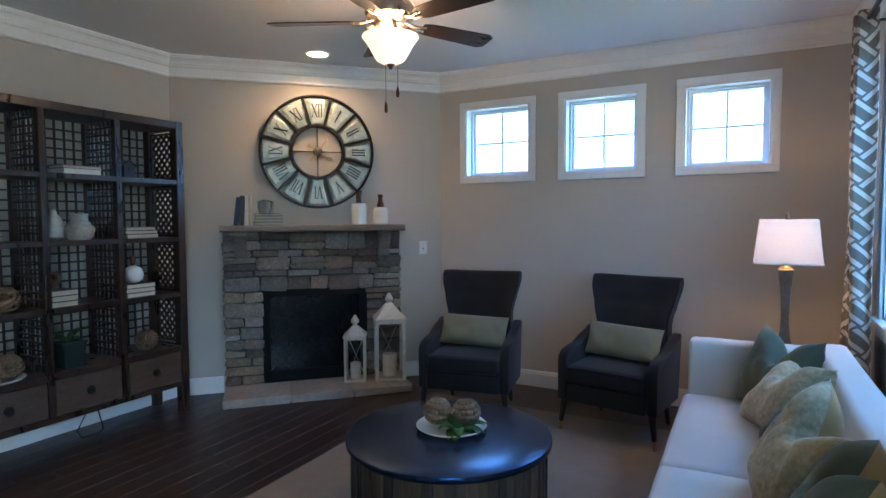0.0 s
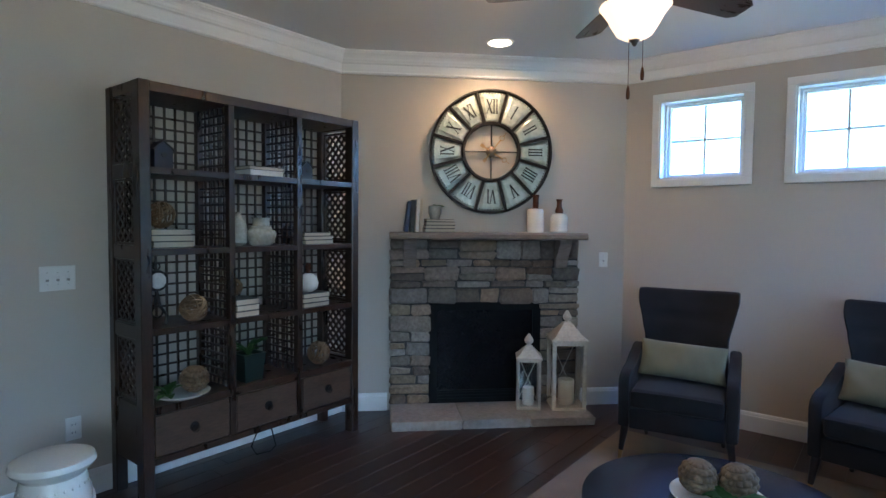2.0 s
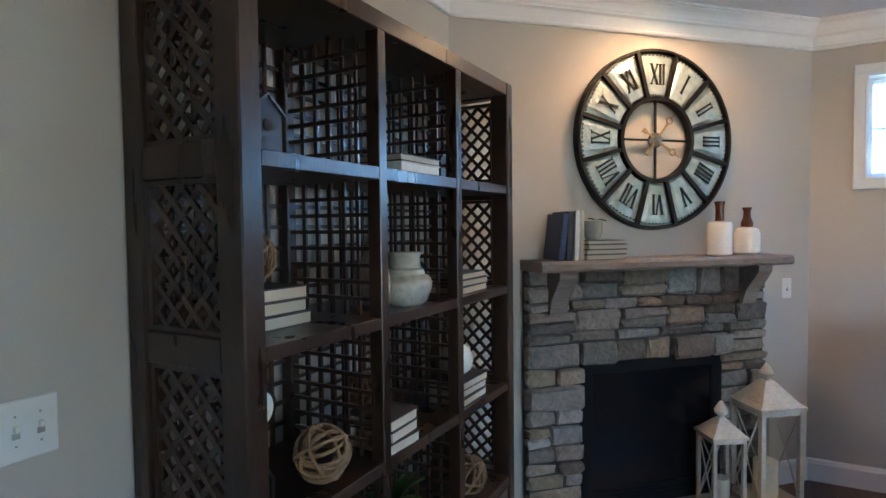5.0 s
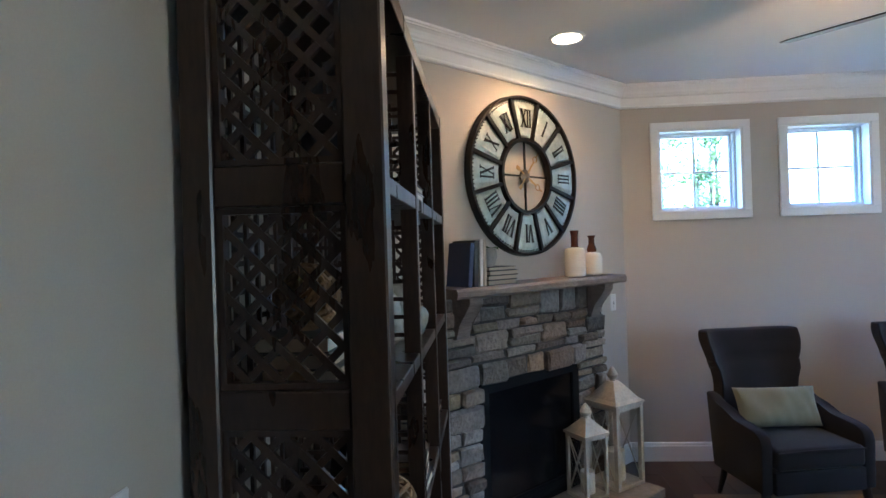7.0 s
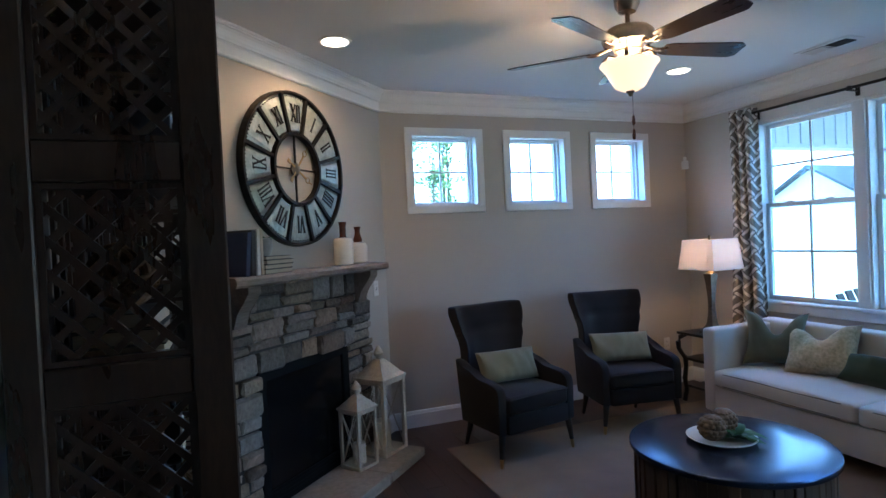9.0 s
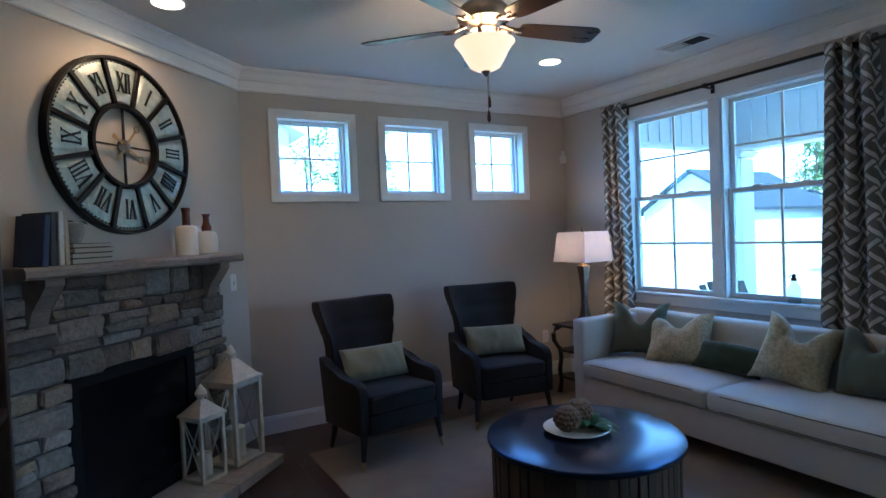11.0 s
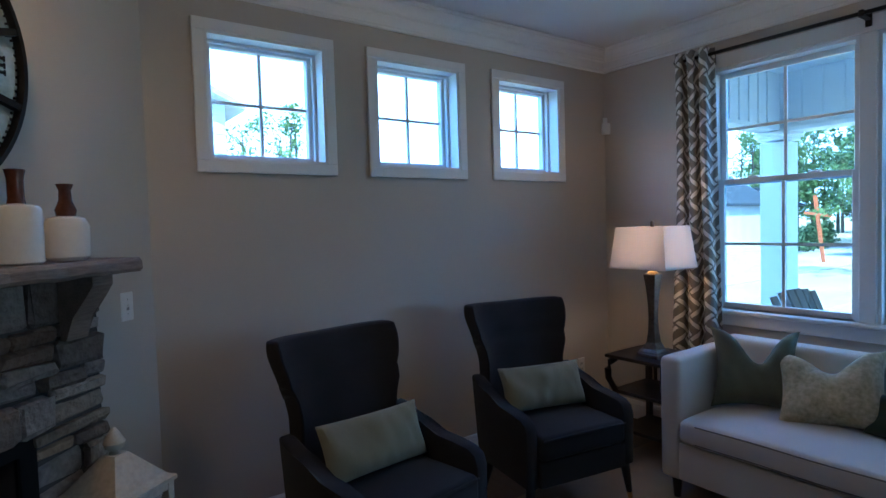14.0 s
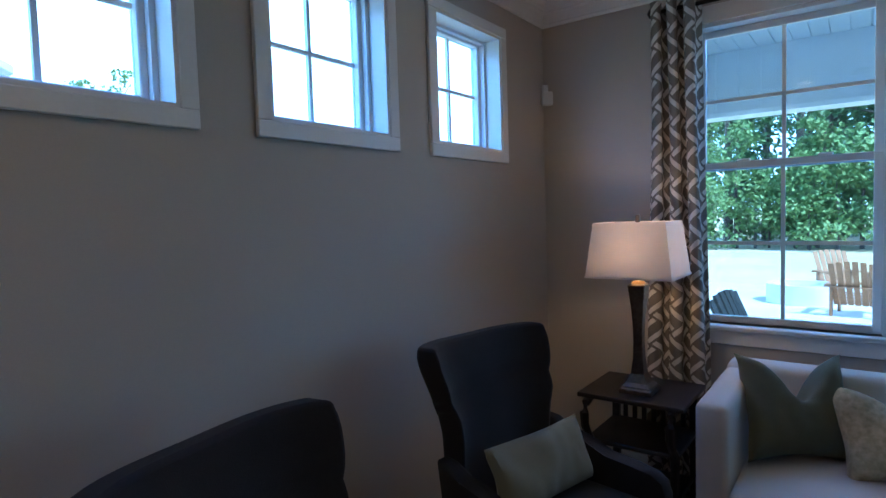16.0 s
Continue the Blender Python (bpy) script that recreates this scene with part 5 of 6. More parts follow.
# ---- lanterns on the hearth ----
def lantern(m, w, top, label, group="white lanterns"):
    e = empty("lantern", m, label, "lantern", group)
    h = w / 2
    body = top - 0.085 - w * 0.55
    p = 0.022 * w / 0.2
    boxes("base", LANTERN, [((-h, -h, 0), (h, h, 0.022))], e, bevel=0.003)
    boxes("post", LANTERN, [((sx * h - (p if sx > 0 else 0), sy * h - (p if sy > 0 else 0), 0.022), (sx * h + (p if sx < 0 else 0), sy * h + (p if sy < 0 else 0), body)) for sx in (-1, 1) for sy in (-1, 1)], e, bevel=0.002)
    boxes("rail", LANTERN, [((-h + p, -h + 0.002, body - p), (h - p, -h + p, body)), ((-h + p, h - p, body - p), (h - p, h - 0.002, body)), ((-h + 0.002, -h + p, body - p), (-h + p, h - p, body)), ((h - p, -h + p, body - p), (h - 0.002, h - p, body)),
                            ((-h - 0.008, -h - 0.008, body), (h + 0.008, h + 0.008, body + 0.014))], e)
    bm = bmesh.new()
    lathe(bm, [(h + 0.004, body + 0.014), (h * 0.86, body + 0.03), (h * 0.25, body + w * 0.5), (h * 0.22, body + w * 0.52)], square=True)
    done(bm, "roof", LANTERN, e)
    zr = body + w * 0.52
    turned("knob", LANTERN, [(0.018, zr), (0.016, zr + 0.012), (0.03, zr + 0.022), (0.035, zr + 0.04), (0.028, zr + 0.055), (0.008, top - 0.003), (0.0, top)], e, n=20)
    bm = bmesh.new()
    for sx in (-1, 1):
        for a, b in (((sx * (h - 0.008), -h + p, 0.03), (sx * (h - 0.008), h - p, body - p)), ((sx * (h - 0.008), h - p, 0.03), (sx * (h - 0.008), -h + p, body - p))):
            beam(bm, a, b, 0.006, 0.005, (0, 1, 0))
    for a, b in (((-h + p, h - 0.008, 0.03), (h - p, h - 0.008, body - p)), ((h - p, h - 0.008, 0.03), (-h + p, h - 0.008, body - p))):
        beam(bm, a, b, 0.006, 0.005, (1, 0, 0))
    done(bm, "cross_braces", LANTERN, e)
    g = boxes("pane", GLASS, [((-h + p, -h + 0.008, 0.022), (h - p, -h + 0.011, body - p)), ((-h + p, h - 0.016, 0.022), (h - p, h - 0.013, body - p))], e)
    g.visible_shadow = False
    c = turned("candle", WAX, [(w * 0.24, 0.0225), (w * 0.245, 0.03), (w * 0.24, 0.022 + w * 0.72), (w * 0.2, 0.022 + w * 0.74), (0.003, 0.018 + w * 0.72), (0.002, 0.03 + w * 0.78)], None, m, 24)
    tagged(c, "ivory pillar candle standing inside the white lantern", "candle", "lantern candles")


lantern(pose(-3.052, 4.03, 0.066, 0, 0, 33), 0.178, 0.562, "small distressed white wooden lantern on the hearth")
lantern(pose(-2.841, 4.236, 0.066, 0, 0, 38), 0.255, 0.74, "tall distressed white wooden lantern on the hearth")


# ---- books, vases, balls ----
def book_stack(m, sizes, label):
    """Lying books, spine along -y; each is a thing of its own."""
    z = 0.0
    rng = random.Random(len(label) + int(1000 * abs(m.translation.y)))
    for i, (w, d, h, cover) in enumerate(sizes):
        mm = m @ pose(rng.uniform(-0.006, 0.006), rng.uniform(-0.006, 0.006), z, 0, 0, rng.uniform(-3, 3))
        e = empty("book", mm, label, "book", "stacked books")
        boxes("cover", cover, [((-w / 2, -d / 2, 0), (w / 2, d / 2, 0.003)), ((-w / 2, -d / 2, h - 0.003), (w / 2, d / 2, h)), ((-w / 2, d / 2 - 0.003, 0.003), (w / 2, d / 2, h - 0.003))], e)
        boxes("pages", PAGES if cover is not COVER_W or i % 2 else COVER_W, [((-w / 2 + 0.004, -d / 2 + 0.004, 0.003), (w / 2 - 0.004, d / 2 - 0.003, h - 0.003))], e)
        z += h + 0.0006
    return z


def standing_book(m, t, d, h, cover, label):
    e = empty("book", m, label, "book", "standing books on the mantel")
    boxes("cover", cover, [((-t / 2, -d / 2, 0), (-t / 2 + 0.003, d / 2, h)), ((t / 2 - 0.003, -d / 2, 0), (t / 2, d / 2, h)), ((-t / 2 + 0.003, -d / 2, 0), (t / 2 - 0.003, -d / 2 + 0.004, h))], e, bevel=0.001)
    boxes("pages", PAGES, [((-t / 2 + 0.003, -d / 2 + 0.004, 0.003), (t / 2 - 0.003, d / 2 - 0.006, h - 0.004))], e)


def woven_ball(m, r, label, seed):
    rng = random.Random(seed)
    bm = bmesh.new()
    for i in range(15):
        q = Euler((rng.uniform(0, 3.14), rng.uniform(0, 3.14), rng.uniform(0, 3.14))).to_matrix()
        rr = r * rng.uniform(0.93, 1.0)
        h0 = rng.uniform(-0.45, 0.45) * r
        cr = (rr * rr - h0 * h0) ** 0.5 - 0.005
        tube(bm, [q @ Vector((cr * math.cos(t), cr * math.sin(t), h0)) + Vector((0, 0, r)) for t in [2 * math.pi * k / 26 for k in range(26)]], 0.0055, 5, True)
    return tagged(done(bm, "woven_ball", WICKER, None, True, m), label, "decoration", "woven balls")


def vase(m, prof, material, label, neck=None):
    e = empty("vase", m, label, "vase")
    turned("body", material, prof, e, n=32)
    if neck:
        turned("neck", TERRACOTTA, neck, e, n=24)


def birdhouse(m, s, label):
    e = empty("birdhouse", m, label, "birdhouse", "little birdhouses")
    bm = bmesh.new()
    extrude_profile(bm, [(-s * 0.42, 0), (s * 0.42, 0), (s * 0.42, s * 0.9), (0, s * 1.25), (-s * 0.42, s * 0.9)], s * 0.8, None, 0.002)
    done(bm, "body", NAVYWOOD, e)
    bm = bmesh.new()
    for sg in (-1, 1):
        beam(bm, (0, 0, s * 1.27), (0, sg * s * 0.5, s * 0.86), s * 0.92, 0.006, (1, 0, 0))
    done(bm, "roof", BLACKWOOD, e)
    bm = bmesh.new()
    lathe(bm, [(s * 0.12, 0), (s * 0.12, 0.003)], 16, pose(s * 0.4, 0, s * 0.65, 0, 90, 0))
    done(bm, "hole", DARKSLOT, e)


XB = -3.93
R0, R1, R2, R3 = 1.7285, 1.3145, 0.9095, 0.5115
SH = pose(0, 0, 0, 0, 0, 90)     # fronts of things turn from -y to +x
birdhouse(pose(XB - 0.02, 1.70, R0), 0.115, "small dark navy birdhouse on the shelf")
birdhouse(pose(XB - 0.06, 2.66, R0), 0.10, "small black birdhouse on the shelf")
W3 = [(0.21, 0.155, 0.030, COVER_W)] * 3
book_stack(pose(XB + 0.02, 2.27, R0, 0, 0, 90), [(0.23, 0.17, 0.032, COVER_W), (0.24, 0.16, 0.022, COVER_D)], "lying pale book on the dark shelf")
zb = book_stack(pose(XB - 0.09, 1.76, R1, 0, 0, 90), [(0.22, 0.16, 0.033, COVER_D)] * 3, "pale lying book stacked on the shelf")
woven_ball(pose(XB - 0.09, 1.735, R1 + zb), 0.075, "brown woven twine ball on books", 1)
vase(pose(XB + 0.0, 2.135, R1), [(0.035, 0), (0.055, 0.02), (0.060, 0.08), (0.050, 0.13), (0.024, 0.165), (0.020, 0.19), (0.026, 0.2)], GREYCERAMIC, "grey-white textured bottle vase on the shelf")
vase(pose(XB + 0.03, 2.275, R1), [(0.058, 0), (0.072, 0.012), (0.087, 0.05), (0.090, 0.072), (0.082, 0.088), (0.066, 0.098), (0.062, 0.112), (0.052, 0.118), (0.050, 0.15), (0.056, 0.168), (0.048, 0.168)], GREYCERAMIC, "squat grey-white textured pot on the shelf")
book_stack(pose(XB + 0.02, 2.66, R1, 0, 0, 90), [(0.24, 0.16, 0.028, COVER_D), (0.23, 0.16, 0.024, COVER_D), (0.22, 0.15, 0.024, COVER_D)], "pale lying book stacked on the shelf")
birdhouse(pose(XB - 0.14, 2.60, R1), 0.09, "small black birdhouse behind books")
e = empty("mantel_clock", pose(XB, 1.665, R2), "small dark metal desk clock on a curled stand", "clock")
bm = bmesh.new()
lathe(bm, [(0.055, -0.014), (0.058, 0), (0.055, 0.014)], 24, pose(0, 0, 0.235, 0, 90, 0))
tube(bm, [(0, -0.045, 0.0), (0, -0.05, 0.05), (0, -0.015, 0.10), (0, 0.0, 0.18)], 0.008, 8)
tube(bm, [(0, 0.045, 0.0), (0, 0.05, 0.05), (0, 0.015, 0.10), (0, 0.0, 0.18)], 0.008, 8)
tube(bm, [(0, 0.03 * math.cos(t), 0.07 + 0.03 * math.sin(t)) for t in [2 * math.pi * k / 14 for k in range(14)]], 0.006, 6, True)
tube(bm, [(0, 0.018 * math.cos(t), 0.31 + 0.018 * math.sin(t)) for t in [2 * math.pi * k / 12 for k in range(12)]], 0.004, 6, True)
done(bm, "stand", DARKMETAL, e, True)
bm = bmesh.new()
lathe(bm, [(0.042, 0), (0.042, 0.003)], 24, pose(0.0145, 0, 0.235, 0, 90, 0))
done(bm, "dial", COVER_W, e)
woven_ball(pose(XB + 0.05, 1.84, R2), 0.076, "brown woven cane ball on the shelf", 2)
zb = book_stack(pose(XB + 0.04, 2.125, R2, 0, 0, 90), [(0.15, 0.17, 0.034, COVER_D)] * 3, "pale lying book stacked on the shelf")
woven_ball(pose(XB - 0.04, 2.13, R2 + zb), 0.055, "small brown woven ball on books", 3)
zb = book_stack(pose(XB + 0.03, 2.63, R2, 0, 0, 90), [(0.21, 0.16, 0.030, COVER_D)] * 3, "pale lying book stacked on the shelf")
vase(pose(XB + 0.03, 2.625, R2 + zb), [(0.03, 0), (0.06, 0.025), (0.068, 0.06), (0.055, 0.10), (0.02, 0.123)], CERAMIC, "round white ceramic vase with brown neck on books", [(0.015, 0.122), (0.014, 0.14), (0.02, 0.165), (0.014, 0.19), (0.01, 0.192)])
plate(pose(XB + 0.02, 1.78, R3), 0.15)
cone_ball(0.078, 0.145, pose(XB + 0.03, 1.84, R3 + 0.014, 0, 12, 0), "brown seed cone on the white plate in the shelf")
leaf_spray("leaf_sprig", pose(XB + 0.03, 1.70, R3 + 0.014), 7, 0.11, 0.06, (0.2, 0.9), "broad green leaves on the white plate in the shelf", 8)
pp = empty("planter", pose(XB + 0.02, 2.19, R3), "dark green square planter on the shelf", "planter")
bm = bmesh.new()
lathe(bm, [(0.055, 0), (0.07, 0.15), (0.074, 0.15), (0.074, 0.165), (0.06, 0.165), (0.058, 0.14)], square=True)
done(bm, "pot", POT, pp)
leaf_spray("pot_plant", pose(XB + 0.02, 2.19, R3 + 0.135), 12, 0.17, 0.035, (0.1, 0.7), "leafy green plant in the dark green planter", 9)
woven_ball(pose(XB + 0.04, 2.70, R3), 0.078, "brown woven cane ball on the shelf", 4)

# things on the mantel
MZ = 1.3915
for u, t, h, cov, tilt in ((-0.635, 0.030, 0.225, COVER_N, 7), (-0.592, 0.032, 0.235, COVER_D, 3), (-0.553, 0.026, 0.240, COVER_W, 2), (-0.524, 0.022, 0.240, PAGES, 0)):
    standing_book(FM @ pose(u, -0.135, MZ + 0.001, 0, tilt, 0), t, 0.165, h, cov, "upright book leaning on the mantel")
zb = book_stack(FM @ pose(-0.385, -0.135, MZ), [(0.225, 0.15, 0.026, COVER_D), (0.225, 0.15, 0.024, COVER_D), (0.22, 0.15, 0.024, COVER_D), (0.21, 0.15, 0.020, COVER_D)], "white lying book stacked on the mantel")
pp = empty("planter", FM @ pose(-0.415, -0.13, MZ + zb), "small grey concrete pot on books", "planter")
turned("pot", CONCRETE, [(0.034, 0), (0.05, 0.05), (0.048, 0.095), (0.042, 0.10), (0.038, 0.085)], pp, n=24)
leaf_spray("succulent", FM @ pose(-0.40, -0.14, MZ + zb + 0.085), 9, 0.055, 0.022, (0.4, 1.2), "small green succulent in the grey pot", 11)
vase(FM @ pose(0.362, -0.125, MZ), [(0.058, 0), (0.064, 0.006), (0.065, 0.165), (0.058, 0.178), (0.024, 0.185)], CERAMIC, "white cylinder bottle vase with brown neck on mantel",
     [(0.025, 0.184), (0.022, 0.2), (0.022, 0.26), (0.028, 0.288), (0.02, 0.29)])
vase(FM @ pose(0.55, -0.12, MZ), [(0.055, 0), (0.066, 0.012), (0.068, 0.115), (0.055, 0.142), (0.028, 0.15)], CERAMIC, "white bottle vase with brown neck on mantel",
     [(0.028, 0.149), (0.032, 0.17), (0.02, 0.20), (0.018, 0.235), (0.026, 0.256), (0.018, 0.258)])


# ---- garden stool, switches, sockets, sensor, cord ----
st = empty("garden_stool", pose(-3.66, 1.10, 0), "glossy white ceramic garden stool with moulded relief", "stool")
turned("body", CERAMIC, [(0.125, 0.0), (0.14, 0.01), (0.142, 0.04), (0.13, 0.055), (0.135, 0.10), (0.145, 0.20), (0.14, 0.30), (0.125, 0.36), (0.118, 0.385), (0.13, 0.40), (0.150, 0.415), (0.160, 0.432), (0.153, 0.455), (0.12, 0.467), (0.01, 0.47)], st, n=48)
for i in range(6):
    bm = bmesh.new()
    tube(bm, [(0.137 + 0.006, 0.045 * math.cos(t), 0.20 + 0.075 * math.sin(t)) for t in [2 * math.pi * k / 18 for k in range(18)]], 0.006, 6, True)
    tube(bm, [(0.143, 0.016 * math.cos(t), 0.20 + 0.03 * math.sin(t)) for t in [2 * math.pi * k / 12 for k in range(12)]], 0.006, 6, True)
    done(bm, "relief", CERAMIC, st, True, pose(0, 0, 0, 0, 0, 60 * i + 20))
for z in (0.07, 0.345):
    bm = bmesh.new()
    for i in range(26):
        a = 2 * math.pi * i / 26
        lathe(bm, [(0.001, -0.006), (0.006, 0), (0.001, 0.006)], 6, pose((0.132 if z < 0.1 else 0.129) * math.cos(a), (0.132 if z < 0.1 else 0.129) * math.sin(a), z))
    done(bm, "studs", CERAMIC, st, True)


def wall_plate(m, w, h, gang, kind_, label):
    e = empty(kind_, m, label, "switch" if kind_ == "light_switch" else "socket")
    boxes("plate", PLASTIC, [((-w / 2, -0.006, -h / 2), (w / 2, -0.0005, h / 2))], e, bevel=0.003)
    for g in range(gang):
        x = (g - (gang - 1) / 2) * 0.046
        if kind_ == "light_switch":
            boxes("toggle", PLASTIC, [((x - 0.005, -0.016, -0.002), (x + 0.005, -0.0065, 0.012))], e, bevel=0.002)
            boxes("slot", CONCRETE, [((x - 0.007, -0.0085, -0.015), (x + 0.007, -0.0066, -0.003)), ((x - 0.002, -0.0075, 0.028), (x + 0.002, -0.0063, 0.032)), ((x - 0.002, -0.0075, -0.032), (x + 0.002, -0.0063, -0.028))], e)
        else:
            for zz in (-0.02, 0.02):
                boxes("outlet", PLASTIC, [((-0.016, -0.009, zz - 0.014), (0.016, -0.0065, zz + 0.014))], e, bevel=0.003)
                boxes("slot", DARKSLOT, [((-0.008, -0.0105, zz - 0.004), (-0.006, -0.0092, zz + 0.006)), ((0.006, -0.0105, zz - 0.004), (0.008, -0.0092, zz + 0.006))], e)


wall_plate(pose(XW, 1.30, 1.165, 0, 0, 90), 0.16, 0.125, 3, "light_switch", "white plastic triple light switch on the wall")
wall_plate(pose(XW, 1.355, 0.38, 0, 0, 90), 0.075, 0.12, 1, "wall_socket", "white plastic wall socket")
wall_plate(FM @ pose(0.96, 0, 1.175), 0.072, 0.118, 1, "light_switch", "white plastic light switch beside the fireplace")
wall_plate(pose(-1.98, YN, 0.375), 0.075, 0.12, 1, "wall_socket", "white plastic wall socket")
wall_plate(pose(0.20, YN, 0.40), 0.075, 0.12, 1, "wall_socket", "white plastic wall socket")
sn = empty("motion_sensor", pose(XE, YN, 2.16, 0, 0, -45), "small white motion sensor in the corner", "sensor")
boxes("body", PLASTIC, [((-0.032, -0.085, -0.05), (0.032, -0.045, 0.03))], sn, bevel=0.008, seg=2)
boxes("bracket", PLASTIC, [((-0.015, -0.046, 0.0), (0.015, -0.012, 0.075))], sn)
bm = bmesh.new()
tube(bm, [(-4.17, 2.45, 0.30), (-4.1, 2.46, 0.15), (-4.0, 2.44, 0.012), (-3.95, 2.37, 0.008), (-3.97, 2.28, 0.008), (-4.06, 2.30, 0.03), (-4.12, 2.4, 0.12), (-4.15, 2.42, 0.3)], 0.004, 6)
tagged(done(bm, "power_cord", BLACK, None, True), "black power cord looping under the shelf", "cord")

bt = empty("siphon_bottle", pose(0.505, 2.53, BZ0), "clear glass siphon bottle with dark head on the sill", "bottle")
turned("body", BOTTLEGLASS, [(0.036, 0.001), (0.040, 0.006), (0.040, 0.095), (0.036, 0.115), (0.022, 0.135), (0.015, 0.148), (0.015, 0.158)], bt, n=24)
bm = bmesh.new()
lathe(bm, [(0.017, 0.156), (0.018, 0.172), (0.012, 0.178), (0.012, 0.196), (0.006, 0.203)], 16)
tube(bm, [(0.0, 0.010, 0.188), (0.0, 0.024, 0.187), (0.0, 0.029, 0.176)], [0.005, 0.004, 0.003], 8)
tube(bm, [(0.0, -0.008, 0.196), (0.0, -0.020, 0.190)], 0.003, 8)
done(bm, "head", DARKMETAL, bt, True)

# ---- rug ----
bm = bmesh.new()
box(bm, (-2.385, 0.55, 0.001), (0.37, 4.175, 0.0115), bevel=0.003)
tagged(done(bm, "rug", RUG), "large natural tan woven rug under the furniture", "rug")


# ---- outdoors ----
GZ = -0.45
bm = bmesh.new()
bmesh.ops.create_grid(bm, x_segments=8, y_segments=8, size=900, matrix=pose(0, 0, GZ))
tagged(done(bm, "ground", GRASS), "sunlit pale dry lawn reaching to the horizon", "ground", kind="structure")
bm = bmesh.new()
ring0 = [bm.verts.new((320 * math.cos(2 * math.pi * i / 48), 320 * math.sin(2 * math.pi * i / 48), -20)) for i in range(48)]
ring1 = [bm.verts.new((v.co.x, v.co.y, 210)) for v in ring0]
for i in range(48):
    bm.faces.new((ring0[i], ring0[(i + 1) % 48], ring1[(i + 1) % 48], ring1[i]))
tagged(done(bm, "backdrop", HAZE, smooth=True), "bright hazy white sky near the horizon", "sky", kind="structure")
tagged(boxes("foundation", PAVING, [((-6.3, YS - T, GZ), (XE + T, YN + T, -0.02))]), "grey concrete house foundation", "foundation", kind="structure")
tagged(boxes("porch_floor", PAVING, [((XE + T + 0.004, -2.0, GZ), (3.75, 5.2, -0.12))]), "pale concrete porch slab", "porch", kind="structure")
pr = empty("porch_roof", pose(0, 0, 0), "white porch ceiling with board-and-batten beams", "porch roof", kind="structure")
boxes("ceiling_boards", SIDING, [((XE + T + 0.01, -2.0 + 0.14 * i, 2.95), (3.42, -1.994 + 0.14 * i + 0.128, 2.97)) for i in range(49)], pr)
boxes("deck", SIDING, [((XE + T + 0.01, -2.2, 2.972), (3.9, 5.2, 3.1))], pr)
boxes("beam", SIDING, [((3.42, -2.0, 2.36), (3.66, 5.0, 2.972)), ((XE + T + 0.01, 4.78, 2.36), (3.42, 5.0, 2.972))], pr)
boxes("batten", SIDING, [((3.405, -1.9 + 0.19 * i, 2.40), (3.42, -1.86 + 0.19 * i, 2.95)) for i in range(35)] + [((0.85 + 0.19 * i, 4.765, 2.40), (0.89 + 0.19 * i, 4.78, 2.95)) for i in range(13)], pr)
boxes("beam_trim", TRIM, [((3.40, -2.0, 2.34), (3.68, 5.02, 2.38))], pr)
pc = empty("porch_column", pose(3.54, 4.84, -0.12), "square white panelled porch column", "column", kind="structure")
boxes("shaft", SIDING, [((-0.135, -0.135, 0), (0.135, 0.135, 2.36))], pc, bevel=0.006)
boxes("collar", TRIM, [((-0.15, -0.15, 1.98), (0.15, 0.15, 2.0)), ((-0.155, -0.155, 2.38), (0.155, 0.155, 2.455)), ((-0.18, -0.18, 2.42), (0.18, 0.18, 2.455)), ((-0.16, -0.16, 0), (0.16, 0.16, 0.18))], pc, bevel=0.004)


